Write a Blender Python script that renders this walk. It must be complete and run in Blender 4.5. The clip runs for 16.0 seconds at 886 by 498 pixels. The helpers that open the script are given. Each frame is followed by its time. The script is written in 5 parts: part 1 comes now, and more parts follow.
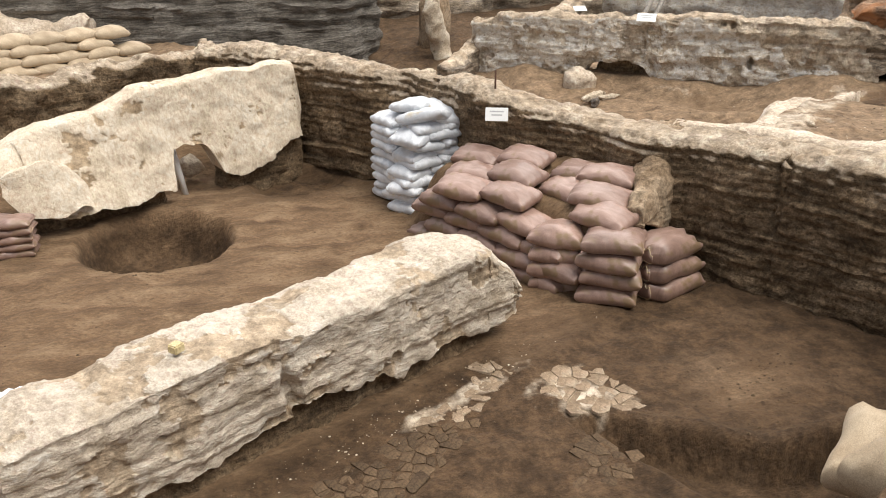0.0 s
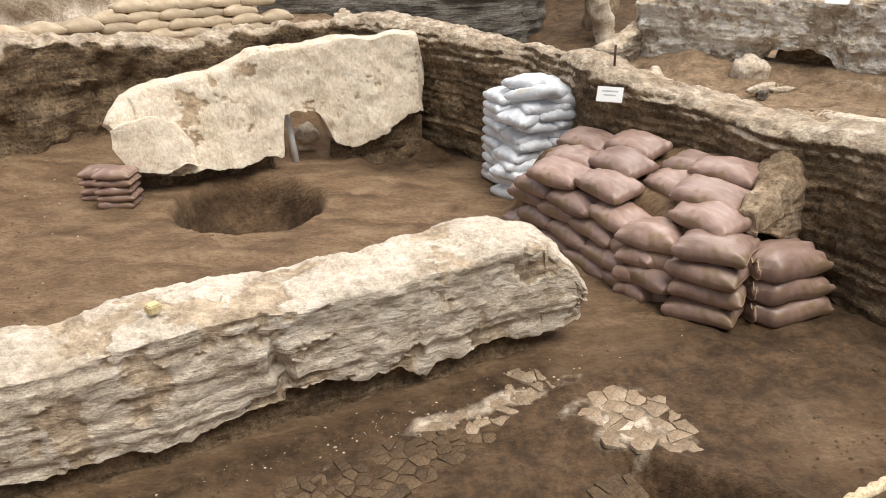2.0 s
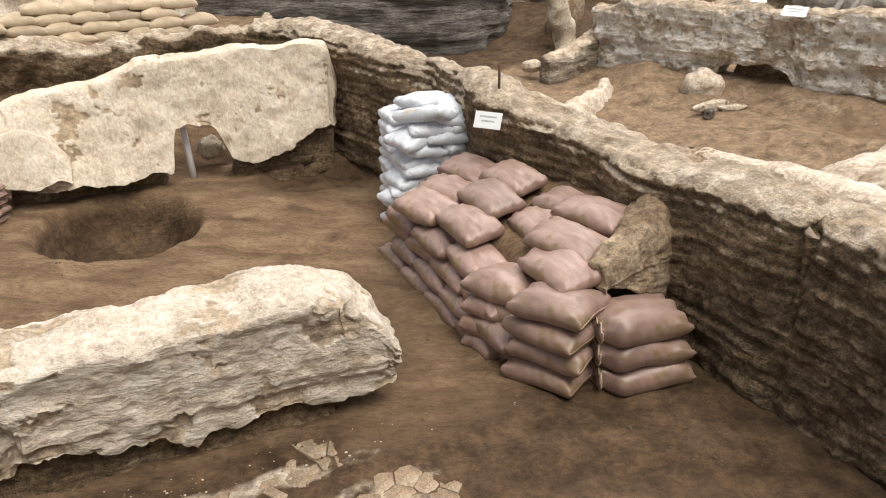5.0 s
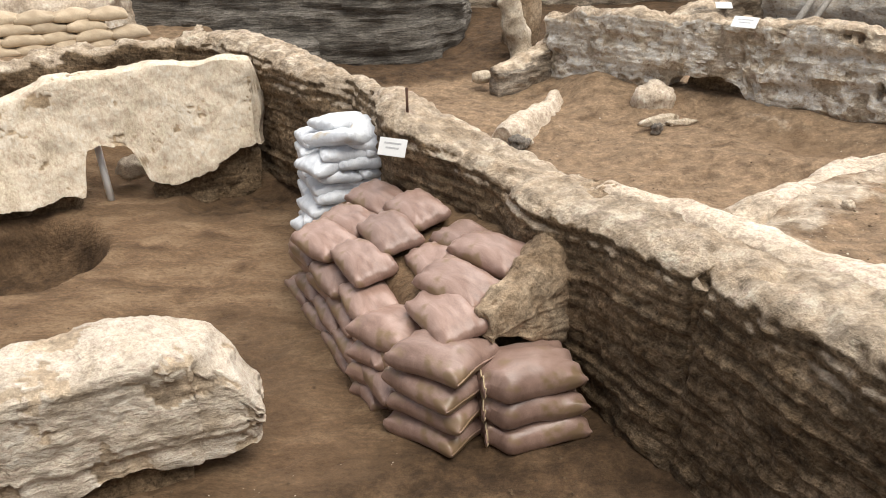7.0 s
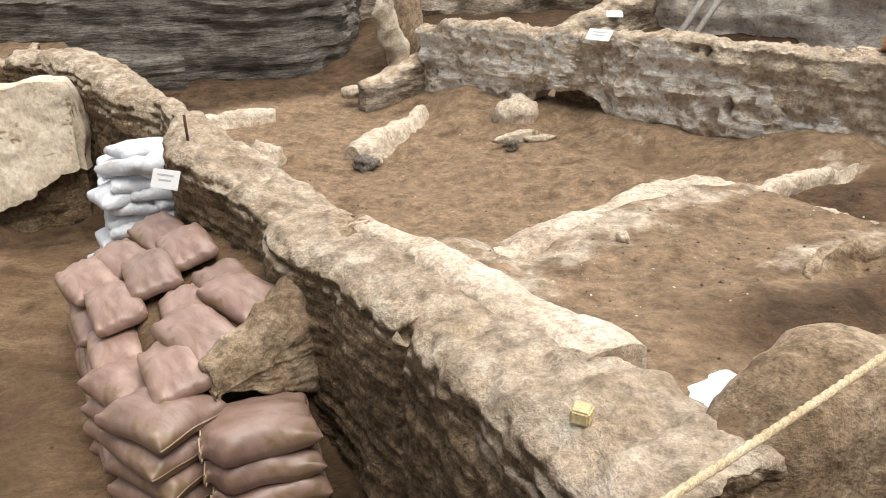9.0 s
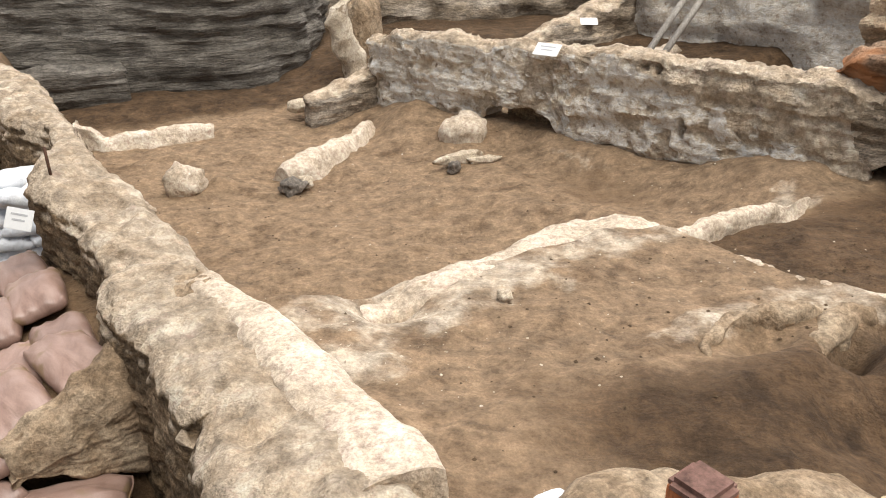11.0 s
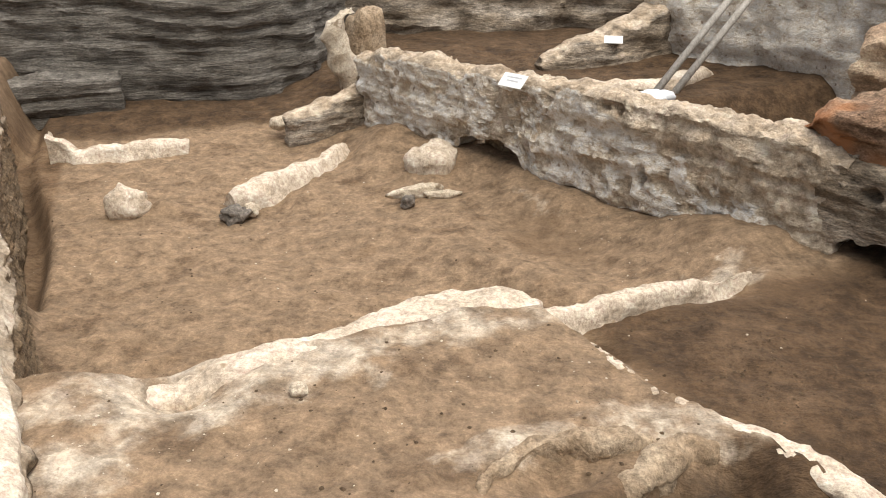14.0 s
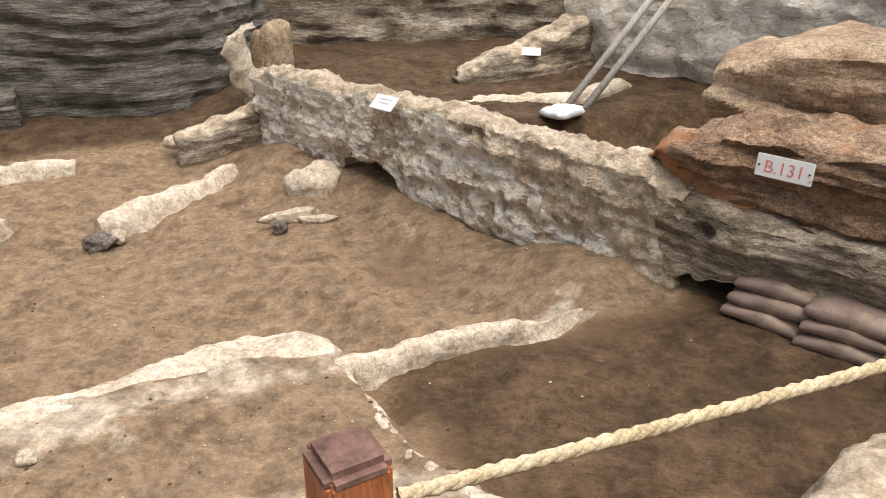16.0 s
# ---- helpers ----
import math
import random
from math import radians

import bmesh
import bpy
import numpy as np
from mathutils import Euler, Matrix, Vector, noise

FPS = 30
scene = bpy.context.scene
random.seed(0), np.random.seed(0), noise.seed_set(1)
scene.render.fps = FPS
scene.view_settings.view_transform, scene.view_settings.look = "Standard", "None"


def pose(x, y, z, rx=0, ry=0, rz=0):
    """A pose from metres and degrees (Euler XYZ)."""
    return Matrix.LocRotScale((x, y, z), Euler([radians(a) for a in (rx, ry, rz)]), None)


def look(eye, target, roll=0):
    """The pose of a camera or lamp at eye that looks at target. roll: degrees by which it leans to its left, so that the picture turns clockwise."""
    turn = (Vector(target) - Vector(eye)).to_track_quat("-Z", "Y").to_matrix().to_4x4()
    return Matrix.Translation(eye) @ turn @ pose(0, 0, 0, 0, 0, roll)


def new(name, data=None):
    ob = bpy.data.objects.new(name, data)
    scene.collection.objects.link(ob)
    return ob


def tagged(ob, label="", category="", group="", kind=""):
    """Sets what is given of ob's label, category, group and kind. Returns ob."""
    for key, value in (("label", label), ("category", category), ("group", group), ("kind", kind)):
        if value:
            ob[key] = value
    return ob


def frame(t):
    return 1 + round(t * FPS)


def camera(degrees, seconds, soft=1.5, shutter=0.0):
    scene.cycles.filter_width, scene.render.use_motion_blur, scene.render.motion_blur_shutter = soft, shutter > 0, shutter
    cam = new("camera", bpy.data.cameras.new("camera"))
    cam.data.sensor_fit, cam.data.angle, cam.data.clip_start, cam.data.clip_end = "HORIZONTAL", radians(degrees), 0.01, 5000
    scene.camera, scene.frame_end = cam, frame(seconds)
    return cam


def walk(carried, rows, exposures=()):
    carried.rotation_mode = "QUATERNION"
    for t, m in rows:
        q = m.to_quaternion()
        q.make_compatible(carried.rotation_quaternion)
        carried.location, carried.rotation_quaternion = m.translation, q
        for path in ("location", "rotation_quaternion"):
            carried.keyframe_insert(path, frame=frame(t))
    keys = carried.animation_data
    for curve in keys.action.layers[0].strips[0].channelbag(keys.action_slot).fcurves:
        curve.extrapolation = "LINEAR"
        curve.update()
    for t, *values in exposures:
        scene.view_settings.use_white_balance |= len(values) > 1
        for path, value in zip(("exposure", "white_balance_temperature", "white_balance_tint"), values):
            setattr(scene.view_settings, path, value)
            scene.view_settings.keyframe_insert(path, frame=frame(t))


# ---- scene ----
cam = camera(58.68, 16.0, soft=1.0)
PATH = [
    (0.0, pose(-1.742, -0.706, 3.229, 66.51, -0.31, -15.49)),
    (0.5, pose(-1.567, -0.587, 3.131, 66.28, -0.36, -9.32)),
    (1.0, pose(-1.409, -0.434, 3.055, 66.12, -0.41, -5.55)),
    (1.5, pose(-1.029, -0.371, 2.869, 66.03, -0.17, -2.04)),
    (2.0, pose(-0.611, -0.250, 2.897, 66.00, 0.10, -0.38)),
    (2.5, pose(-0.344, -0.081, 2.914, 66.01, 0.08, -0.35)),
    (3.0, pose(0.000, -0.000, 2.970, 66.00, 0.00, 0.00)),
    (3.5, pose(0.174, 0.126, 2.949, 65.98, -0.19, 0.78)),
    (6.0, pose(1.202, 0.775, 3.079, 65.23, -0.27, 2.55)),
    (6.5, pose(1.306, 0.936, 3.111, 65.26, -0.24, 2.34)),
    (7.0, pose(1.584, 0.999, 3.103, 65.33, -0.14, 2.15)),
    (7.5, pose(1.929, 1.020, 3.134, 65.36, -0.06, 1.92)),
    (8.0, pose(2.271, 1.190, 3.134, 65.34, 0.10, 1.23)),
    (8.5, pose(2.544, 1.316, 3.149, 65.47, 0.11, 0.21)),
    (9.0, pose(2.950, 1.458, 3.161, 65.62, -0.00, -0.52)),
    (9.5, pose(3.180, 1.660, 3.124, 65.70, -0.06, -0.94)),
    (12.0, pose(4.461, 2.394, 3.357, 65.21, -0.30, 2.86)),
    (12.5, pose(4.794, 2.509, 3.399, 65.14, -0.65, 4.32)),
    (13.0, pose(4.954, 2.581, 3.405, 65.08, -0.71, 6.39)),
    (13.5, pose(5.128, 2.776, 3.442, 64.93, -0.53, 7.78)),
    (14.0, pose(5.298, 2.909, 3.468, 64.98, -0.31, 8.08)),
    (14.5, pose(5.639, 3.029, 3.494, 64.97, -0.20, 8.18)),
    (15.0, pose(5.923, 3.109, 3.521, 65.01, -0.17, 8.08)),
    (15.5, pose(6.224, 3.296, 3.576, 64.91, -0.04, 7.74)),
    (16.0, pose(6.449, 3.379, 3.630, 64.93, -0.17, 7.32)),
]
walk(cam, PATH)


# ---- world, sun, exposure ----
world = bpy.data.worlds.new("world")
scene.world = world
world.use_nodes = True
wn = world.node_tree.nodes
sky = wn.new("ShaderNodeTexSky")
sky.sky_type = "NISHITA"
sky.sun_disc = False
sky.sun_elevation = radians(58)
sky.sun_rotation = radians(20)
sky.air_density, sky.dust_density = 1.0, 4.0
wn["Background"].inputs["Strength"].default_value = 0.105
veil = wn.new("ShaderNodeHueSaturation")
veil.inputs["Saturation"].default_value = 0.30
world.node_tree.links.new(sky.outputs[0], veil.inputs["Color"])
world.node_tree.links.new(veil.outputs[0], wn["Background"].inputs["Color"])

sun_data = bpy.data.lights.new("sun", "SUN")
sun_data.energy = 1.9
sun_data.angle = radians(40)
sun_data.color = (1.0, 0.95, 0.87)
sun = new("sun", sun_data)
sun.matrix_world = look((3.2, -4.4, 12), (0, 0, 0))
scene.view_settings.exposure = 0.93


# ---- materials ----
def shade(name, colors, scale=3.0, rough=0.9, bump=0.4, grain=60.0, fine=0.35, stretch=(1, 1, 1), bands=0.0, band_scale=9.0,
          spots=None, spot_size=14.0, spot_level=0.62, coords="Object", metallic=0.0, per_object=0.0, bump_dist=0.02, cracks=0.0, crack_size=3.0, hard_lo=0.30, hard_hi=0.70, relief_grain=0.35, speck=0.0, band_tilt=0.04):
    """A procedural material: a ramp of colours over broad noise, a finer grain over it, optional level bands and spots, and relief."""
    m = bpy.data.materials.new(name)
    m.use_nodes = True
    t = m.node_tree
    n, l = t.nodes, t.links
    bsdf = n["Principled BSDF"]
    bsdf.inputs["Roughness"].default_value = rough
    bsdf.inputs["Metallic"].default_value = metallic
    bsdf.inputs["Specular IOR Level"].default_value = 0.25
    tc = n.new("ShaderNodeTexCoord")
    mp = n.new("ShaderNodeMapping")
    mp.inputs["Scale"].default_value = stretch
    l.new(tc.outputs[coords], mp.inputs["Vector"])
    broad = n.new("ShaderNodeTexNoise")
    broad.inputs["Scale"].default_value = scale
    broad.inputs["Detail"].default_value = 6
    broad.inputs["Roughness"].default_value = 0.62
    broad.inputs["Distortion"].default_value = 0.4
    l.new(mp.outputs[0], broad.inputs["Vector"])
    ramp = n.new("ShaderNodeValToRGB")
    els = ramp.color_ramp.elements
    for i, c in enumerate(colors):
        at = 0.3 + 0.4 * i / max(1, len(colors) - 1)
        e = els[i] if i < 2 else els.new(at)
        e.position, e.color = at, (*c, 1)
    l.new(broad.outputs["Fac"], ramp.inputs["Fac"])
    fin = n.new("ShaderNodeTexNoise")
    fin.inputs["Scale"].default_value = grain
    fin.inputs["Detail"].default_value = 5
    fin.inputs["Roughness"].default_value = 0.7
    l.new(mp.outputs[0], fin.inputs["Vector"])
    mix = n.new("ShaderNodeMix")
    mix.data_type, mix.blend_type = "RGBA", "OVERLAY"
    mix.inputs["Factor"].default_value = fine
    l.new(ramp.outputs["Color"], mix.inputs["A"])
    hard = n.new("ShaderNodeMapRange")
    hard.inputs["From Min"].default_value = hard_lo
    hard.inputs["From Max"].default_value = hard_hi
    l.new(fin.outputs["Fac"], hard.inputs["Value"])
    l.new(hard.outputs[0], mix.inputs["B"])
    colour = mix.outputs["Result"]
    if speck:
        dot = n.new("ShaderNodeTexNoise")
        dot.inputs["Scale"].default_value = grain * 3.3
        dot.inputs["Detail"].default_value = 4
        dot.inputs["Roughness"].default_value = 0.75
        l.new(mp.outputs[0], dot.inputs["Vector"])
        sharp = n.new("ShaderNodeMapRange")
        sharp.inputs["From Min"].default_value = 0.36
        sharp.inputs["From Max"].default_value = 0.64
        l.new(dot.outputs["Fac"], sharp.inputs["Value"])
        over = n.new("ShaderNodeMix")
        over.data_type, over.blend_type = "RGBA", "OVERLAY"
        over.inputs["Factor"].default_value = speck
        l.new(colour, over.inputs["A"])
        l.new(sharp.outputs[0], over.inputs["B"])
        colour = over.outputs["Result"]
    height = fin.outputs["Fac"]
    add = n.new("ShaderNodeMath")
    add.operation = "MULTIPLY_ADD"
    add.inputs[1].default_value = 1.6
    l.new(broad.outputs["Fac"], add.inputs[0])
    less = n.new("ShaderNodeMath")
    less.operation = "MULTIPLY"
    less.inputs[1].default_value = relief_grain
    l.new(height, less.inputs[0])
    l.new(less.outputs[0], add.inputs[2])
    height = add.outputs[0]
    if bands:
        lay = n.new("ShaderNodeMapping")
        lay.inputs["Scale"].default_value = (1.3, 1.3, band_scale)
        lay.inputs["Rotation"].default_value = (0.05, -band_tilt, 0)
        l.new(tc.outputs[coords], lay.inputs["Vector"])
        wave = n.new("ShaderNodeTexNoise")
        wave.inputs["Scale"].default_value = 2.2
        wave.inputs["Detail"].default_value = 7
        wave.inputs["Roughness"].default_value = 0.68
        wave.inputs["Distortion"].default_value = 0.25
        l.new(lay.outputs[0], wave.inputs["Vector"])
        soft = n.new("ShaderNodeMapRange")
        soft.inputs["From Min"].default_value = 0.41
        soft.inputs["From Max"].default_value = 0.56
        soft.inputs["To Min"].default_value = 1.0 - bands
        soft.inputs["To Max"].default_value = 1.0
        l.new(wave.outputs["Fac"], soft.inputs["Value"])
        mul = n.new("ShaderNodeMix")
        mul.data_type, mul.blend_type = "RGBA", "MULTIPLY"
        mul.inputs["Factor"].default_value = 1.0
        l.new(colour, mul.inputs["A"])
        l.new(soft.outputs[0], mul.inputs["B"])
        colour = mul.outputs["Result"]
        more = n.new("ShaderNodeMath")
        more.operation = "MULTIPLY_ADD"
        more.inputs[1].default_value = 0.9
        l.new(wave.outputs["Fac"], more.inputs[0])
        l.new(height, more.inputs[2])
        height = more.outputs[0]
    if spots:
        sp = n.new("ShaderNodeTexNoise")
        sp.inputs["Scale"].default_value = spot_size
        sp.inputs["Detail"].default_value = 3
        l.new(tc.outputs[coords], sp.inputs["Vector"])
        lim = n.new("ShaderNodeMapRange")
        lim.inputs["From Min"].default_value = spot_level
        lim.inputs["From Max"].default_value = spot_level + 0.08
        l.new(sp.outputs["Fac"], lim.inputs["Value"])
        sm = n.new("ShaderNodeMix")
        sm.data_type = "RGBA"
        l.new(lim.outputs[0], sm.inputs["Factor"])
        l.new(colour, sm.inputs["A"])
        sm.inputs["B"].default_value = (*spots, 1)
        colour = sm.outputs["Result"]
    if cracks:
        warp = n.new("ShaderNodeTexNoise")
        warp.inputs["Scale"].default_value = crack_size * 1.7
        warp.inputs["Detail"].default_value = 4
        l.new(tc.outputs[coords], warp.inputs["Vector"])
        bend = n.new("ShaderNodeVectorMath")
        bend.operation = "MULTIPLY_ADD"
        bend.inputs[1].default_value = (0.35, 0.35, 0.35)
        l.new(warp.outputs["Color"], bend.inputs[0])
        l.new(mp.outputs[0], bend.inputs[2])
        cell = n.new("ShaderNodeTexVoronoi")
        cell.feature = "DISTANCE_TO_EDGE"
        cell.inputs["Scale"].default_value = crack_size
        l.new(bend.outputs[0], cell.inputs["Vector"])
        thin = n.new("ShaderNodeMapRange")
        thin.inputs["From Min"].default_value = 0.0
        thin.inputs["From Max"].default_value = 0.022
        l.new(cell.outputs["Distance"], thin.inputs["Value"])
        some = n.new("ShaderNodeMapRange")
        some.inputs["From Min"].default_value = 0.42
        some.inputs["From Max"].default_value = 0.58
        some.inputs["To Min"].default_value = 0.0
        some.inputs["To Max"].default_value = cracks
        l.new(broad.outputs["Fac"], some.inputs["Value"])
        inv = n.new("ShaderNodeMath")
        inv.operation = "SUBTRACT"
        inv.inputs[0].default_value = 1.0
        l.new(thin.outputs[0], inv.inputs[1])
        amount = n.new("ShaderNodeMath")
        amount.operation = "MULTIPLY"
        l.new(inv.outputs[0], amount.inputs[0])
        l.new(some.outputs[0], amount.inputs[1])
        line = n.new("ShaderNodeMix")
        line.data_type = "RGBA"
        l.new(amount.outputs[0], line.inputs["Factor"])
        l.new(colour, line.inputs["A"])
        line.inputs["B"].default_value = (0.15, 0.11, 0.07, 1)
        colour = line.outputs["Result"]
        deep = n.new("ShaderNodeMath")
        deep.operation = "MULTIPLY_ADD"
        deep.inputs[1].default_value = -1.2
        l.new(amount.outputs[0], deep.inputs[0])
        l.new(height, deep.inputs[2])
        height = deep.outputs[0]
    if per_object:
        info = n.new("ShaderNodeObjectInfo")
        rng = n.new("ShaderNodeMapRange")
        rng.inputs["To Min"].default_value = 1 - per_object
        rng.inputs["To Max"].default_value = 1 + per_object
        l.new(info.outputs["Random"], rng.inputs["Value"])
        hsv = n.new("ShaderNodeHueSaturation")
        l.new(rng.outputs[0], hsv.inputs["Value"])
        l.new(colour, hsv.inputs["Color"])
        colour = hsv.outputs["Color"]
    l.new(colour, bsdf.inputs["Base Color"])
    bp = n.new("ShaderNodeBump")
    bp.inputs["Strength"].default_value = bump
    bp.inputs["Distance"].default_value = bump_dist
    l.new(height, bp.inputs["Height"])
    l.new(bp.outputs[0], bsdf.inputs["Normal"])
    return m


def tone_mix(m, attr, colors, scale):
    """Mixes a second soil colour into material m where the mesh's own soil attribute says so."""
    t = m.node_tree
    n, l = t.nodes, t.links
    bsdf = n["Principled BSDF"]
    old = bsdf.inputs["Base Color"].links[0].from_socket
    at = n.new("ShaderNodeAttribute")
    at.attribute_name = attr
    tc = n.new("ShaderNodeTexCoord")
    no = n.new("ShaderNodeTexNoise")
    no.inputs["Scale"].default_value = scale
    no.inputs["Detail"].default_value = 8
    no.inputs["Roughness"].default_value = 0.70
    l.new(tc.outputs["Object"], no.inputs["Vector"])
    ramp = n.new("ShaderNodeValToRGB")
    els = ramp.color_ramp.elements
    for i, c in enumerate(colors):
        at_ = 0.32 + 0.36 * i / max(1, len(colors) - 1)
        e = els[i] if i < 2 else els.new(at_)
        e.position, e.color = at_, (*c, 1)
    l.new(no.outputs["Fac"], ramp.inputs["Fac"])
    jit = n.new("ShaderNodeMath")
    jit.operation = "MULTIPLY_ADD"
    jit.inputs[1].default_value = 0.8
    l.new(no.outputs["Fac"], jit.inputs[0])
    l.new(at.outputs["Fac"], jit.inputs[2])
    rg = n.new("ShaderNodeMapRange")
    rg.inputs["From Min"].default_value = 0.65
    rg.inputs["From Max"].default_value = 1.15
    l.new(jit.outputs[0], rg.inputs["Value"])
    mx = n.new("ShaderNodeMix")
    mx.data_type = "RGBA"
    l.new(rg.outputs[0], mx.inputs["Factor"])
    l.new(old, mx.inputs["A"])
    top = ramp.outputs["Color"]
    for size, much in ((9.0, 0.34), (30.0, 0.22), (110.0, 0.16)):
        fin = n.new("ShaderNodeTexNoise")
        fin.inputs["Scale"].default_value = size
        fin.inputs["Detail"].default_value = 4
        fin.inputs["Roughness"].default_value = 0.72
        l.new(tc.outputs["Object"], fin.inputs["Vector"])
        hard = n.new("ShaderNodeMapRange")
        hard.inputs["From Min"].default_value = 0.34
        hard.inputs["From Max"].default_value = 0.66
        l.new(fin.outputs["Fac"], hard.inputs["Value"])
        over = n.new("ShaderNodeMix")
        over.data_type, over.blend_type = "RGBA", "OVERLAY"
        over.inputs["Factor"].default_value = much
        l.new(top, over.inputs["A"])
        l.new(hard.outputs[0], over.inputs["B"])
        top = over.outputs["Result"]
    l.new(top, mx.inputs["B"])
    l.new(mx.outputs["Result"], bsdf.inputs["Base Color"])


EARTH = shade("earth", [(0.085, 0.051, 0.027), (0.165, 0.104, 0.058), (0.245, 0.165, 0.098)], 2.2, 0.95, 1.0, 24, 0.34, stretch=(1.0, 2.1, 1.0), spots=(0.07, 0.043, 0.024), spot_size=15, spot_level=0.685, bump_dist=0.04, relief_grain=0.55, speck=0.16)
tone_mix(EARTH, "pale", [(0.135, 0.087, 0.050), (0.262, 0.180, 0.112), (0.185, 0.122, 0.072)], 2.6)
# dark tone for moist soil and for shade painted into hollows
tone_mix(EARTH, "damp_and_shade", [(0.042, 0.0255, 0.0135), (0.084, 0.051, 0.027), (0.128, 0.081, 0.046)], 3.6)
tone_mix(EARTH, "chalk", [(0.30, 0.225, 0.155), (0.47, 0.385, 0.29), (0.60, 0.52, 0.415)], 7.0)
PLASTER = shade("pale_plaster", [(0.42, 0.34, 0.25), (0.58, 0.495, 0.395), (0.69, 0.615, 0.515)], 4.6, 0.92, 0.9, 30, 0.32, stretch=(1, 1, 1.6), bands=0.12, band_scale=7, spots=(0.36, 0.275, 0.185), spot_size=15, spot_level=0.68, bump_dist=0.035, relief_grain=0.6, speck=0.18)
tone_mix(PLASTER, "bare", [(0.30, 0.225, 0.150), (0.43, 0.335, 0.235), (0.54, 0.445, 0.33)], 6.0)
CREAM = shade("cream_plaster", [(0.50, 0.41, 0.295), (0.64, 0.54, 0.415), (0.73, 0.645, 0.52)], 3.4, 0.9, 0.9, 28, 0.34, stretch=(1.3, 1.3, 0.9), spots=(0.42, 0.32, 0.21), spot_size=15, spot_level=0.68, bump_dist=0.026, cracks=0.12, crack_size=3.0, relief_grain=0.5, speck=0.15)
tone_mix(CREAM, "bare", [(0.26, 0.185, 0.115), (0.38, 0.285, 0.185), (0.47, 0.365, 0.25)], 6.0)
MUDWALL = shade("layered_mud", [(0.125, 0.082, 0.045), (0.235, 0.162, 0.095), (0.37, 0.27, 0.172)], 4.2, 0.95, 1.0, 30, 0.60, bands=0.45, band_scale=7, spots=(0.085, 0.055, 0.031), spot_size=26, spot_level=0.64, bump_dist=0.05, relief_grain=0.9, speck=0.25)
CRUST = shade("dry_pale_crust", [(0.40, 0.31, 0.22), (0.56, 0.465, 0.36), (0.70, 0.62, 0.515)], 3.8, 0.95, 1.0, 30, 0.45, spots=(0.34, 0.25, 0.16), spot_size=9, spot_level=0.69, bump_dist=0.03, relief_grain=0.6, speck=0.2)
CLAY = shade("dusty_clay", [(0.175, 0.118, 0.07), (0.295, 0.215, 0.14), (0.43, 0.34, 0.24)], 4.4, 0.95, 1.0, 30, 0.50, spots=(0.15, 0.10, 0.06), spot_size=10, spot_level=0.66, bump_dist=0.035, relief_grain=0.6, speck=0.2)
GREYWALL = shade("grey_layered_wall", [(0.125, 0.108, 0.088), (0.20, 0.178, 0.150), (0.30, 0.272, 0.235)], 1.8, 0.95, 1.0, 20, 0.45, stretch=(1.0, 1.0, 3.0), bands=0.50, band_scale=17, spots=(0.44, 0.41, 0.37), spot_size=34, spot_level=0.72, bump_dist=0.05, relief_grain=0.6, speck=0.30, band_tilt=0.14)
WHITEWALL = shade("whitewashed_mud", [(0.52, 0.425, 0.32), (0.78, 0.71, 0.61), (0.90, 0.86, 0.79)], 7.0, 0.93, 1.0, 26, 0.50, stretch=(1.1, 1.1, 1.5), bands=0.22, band_scale=5, spots=(0.29, 0.215, 0.15), spot_size=14, spot_level=0.66, bump_dist=0.04, relief_grain=0.8, cracks=0.2, crack_size=2.0, speck=0.45)
tone_mix(WHITEWALL, "bare", [(0.34, 0.26, 0.18), (0.50, 0.41, 0.305), (0.66, 0.57, 0.46)], 6.0)
REDWALL = shade("burnt_red_mud", [(0.19, 0.118, 0.076), (0.36, 0.228, 0.145), (0.52, 0.37, 0.25)], 2.4, 0.95, 1.0, 26, 0.5, stretch=(1, 1, 1.4), bands=0.42, band_scale=8, speck=0.4, bump_dist=0.06, spots=(0.42, 0.19, 0.085), spot_size=1.3, spot_level=0.60, relief_grain=0.7)
REDTOP = shade("red_brown_earth", [(0.32, 0.215, 0.138), (0.46, 0.325, 0.215), (0.58, 0.45, 0.315)], 2.0, 0.95, 1.0, 26, 0.40, stretch=(1, 1, 1.2), bands=0.35, band_scale=7, bump_dist=0.05, relief_grain=0.7, speck=0.35)
BROWNBACK = shade("far_brown_wall", [(0.20, 0.15, 0.10), (0.34, 0.275, 0.205), (0.52, 0.45, 0.37)], 1.6, 0.95, 1.0, 18, 0.5, stretch=(0.8, 0.8, 2.2), bands=0.45, band_scale=8, bump_dist=0.05, relief_grain=0.8, speck=0.4)
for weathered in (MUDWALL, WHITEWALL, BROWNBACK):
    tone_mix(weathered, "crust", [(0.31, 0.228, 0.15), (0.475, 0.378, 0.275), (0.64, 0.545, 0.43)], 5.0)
STONE = shade("plaster_stump", [(0.38, 0.30, 0.215), (0.54, 0.455, 0.345), (0.68, 0.605, 0.50)], 4.0, 0.93, 0.9, 34, 0.35, spots=(0.24, 0.18, 0.12), spot_size=8, spot_level=0.64, bump_dist=0.035, relief_grain=0.6, speck=0.35)
DARKSTONE = shade("dark_stone", [(0.07, 0.06, 0.05), (0.14, 0.12, 0.10), (0.30, 0.26, 0.22)], 8.0, 0.9, 0.9, 40, 0.6)
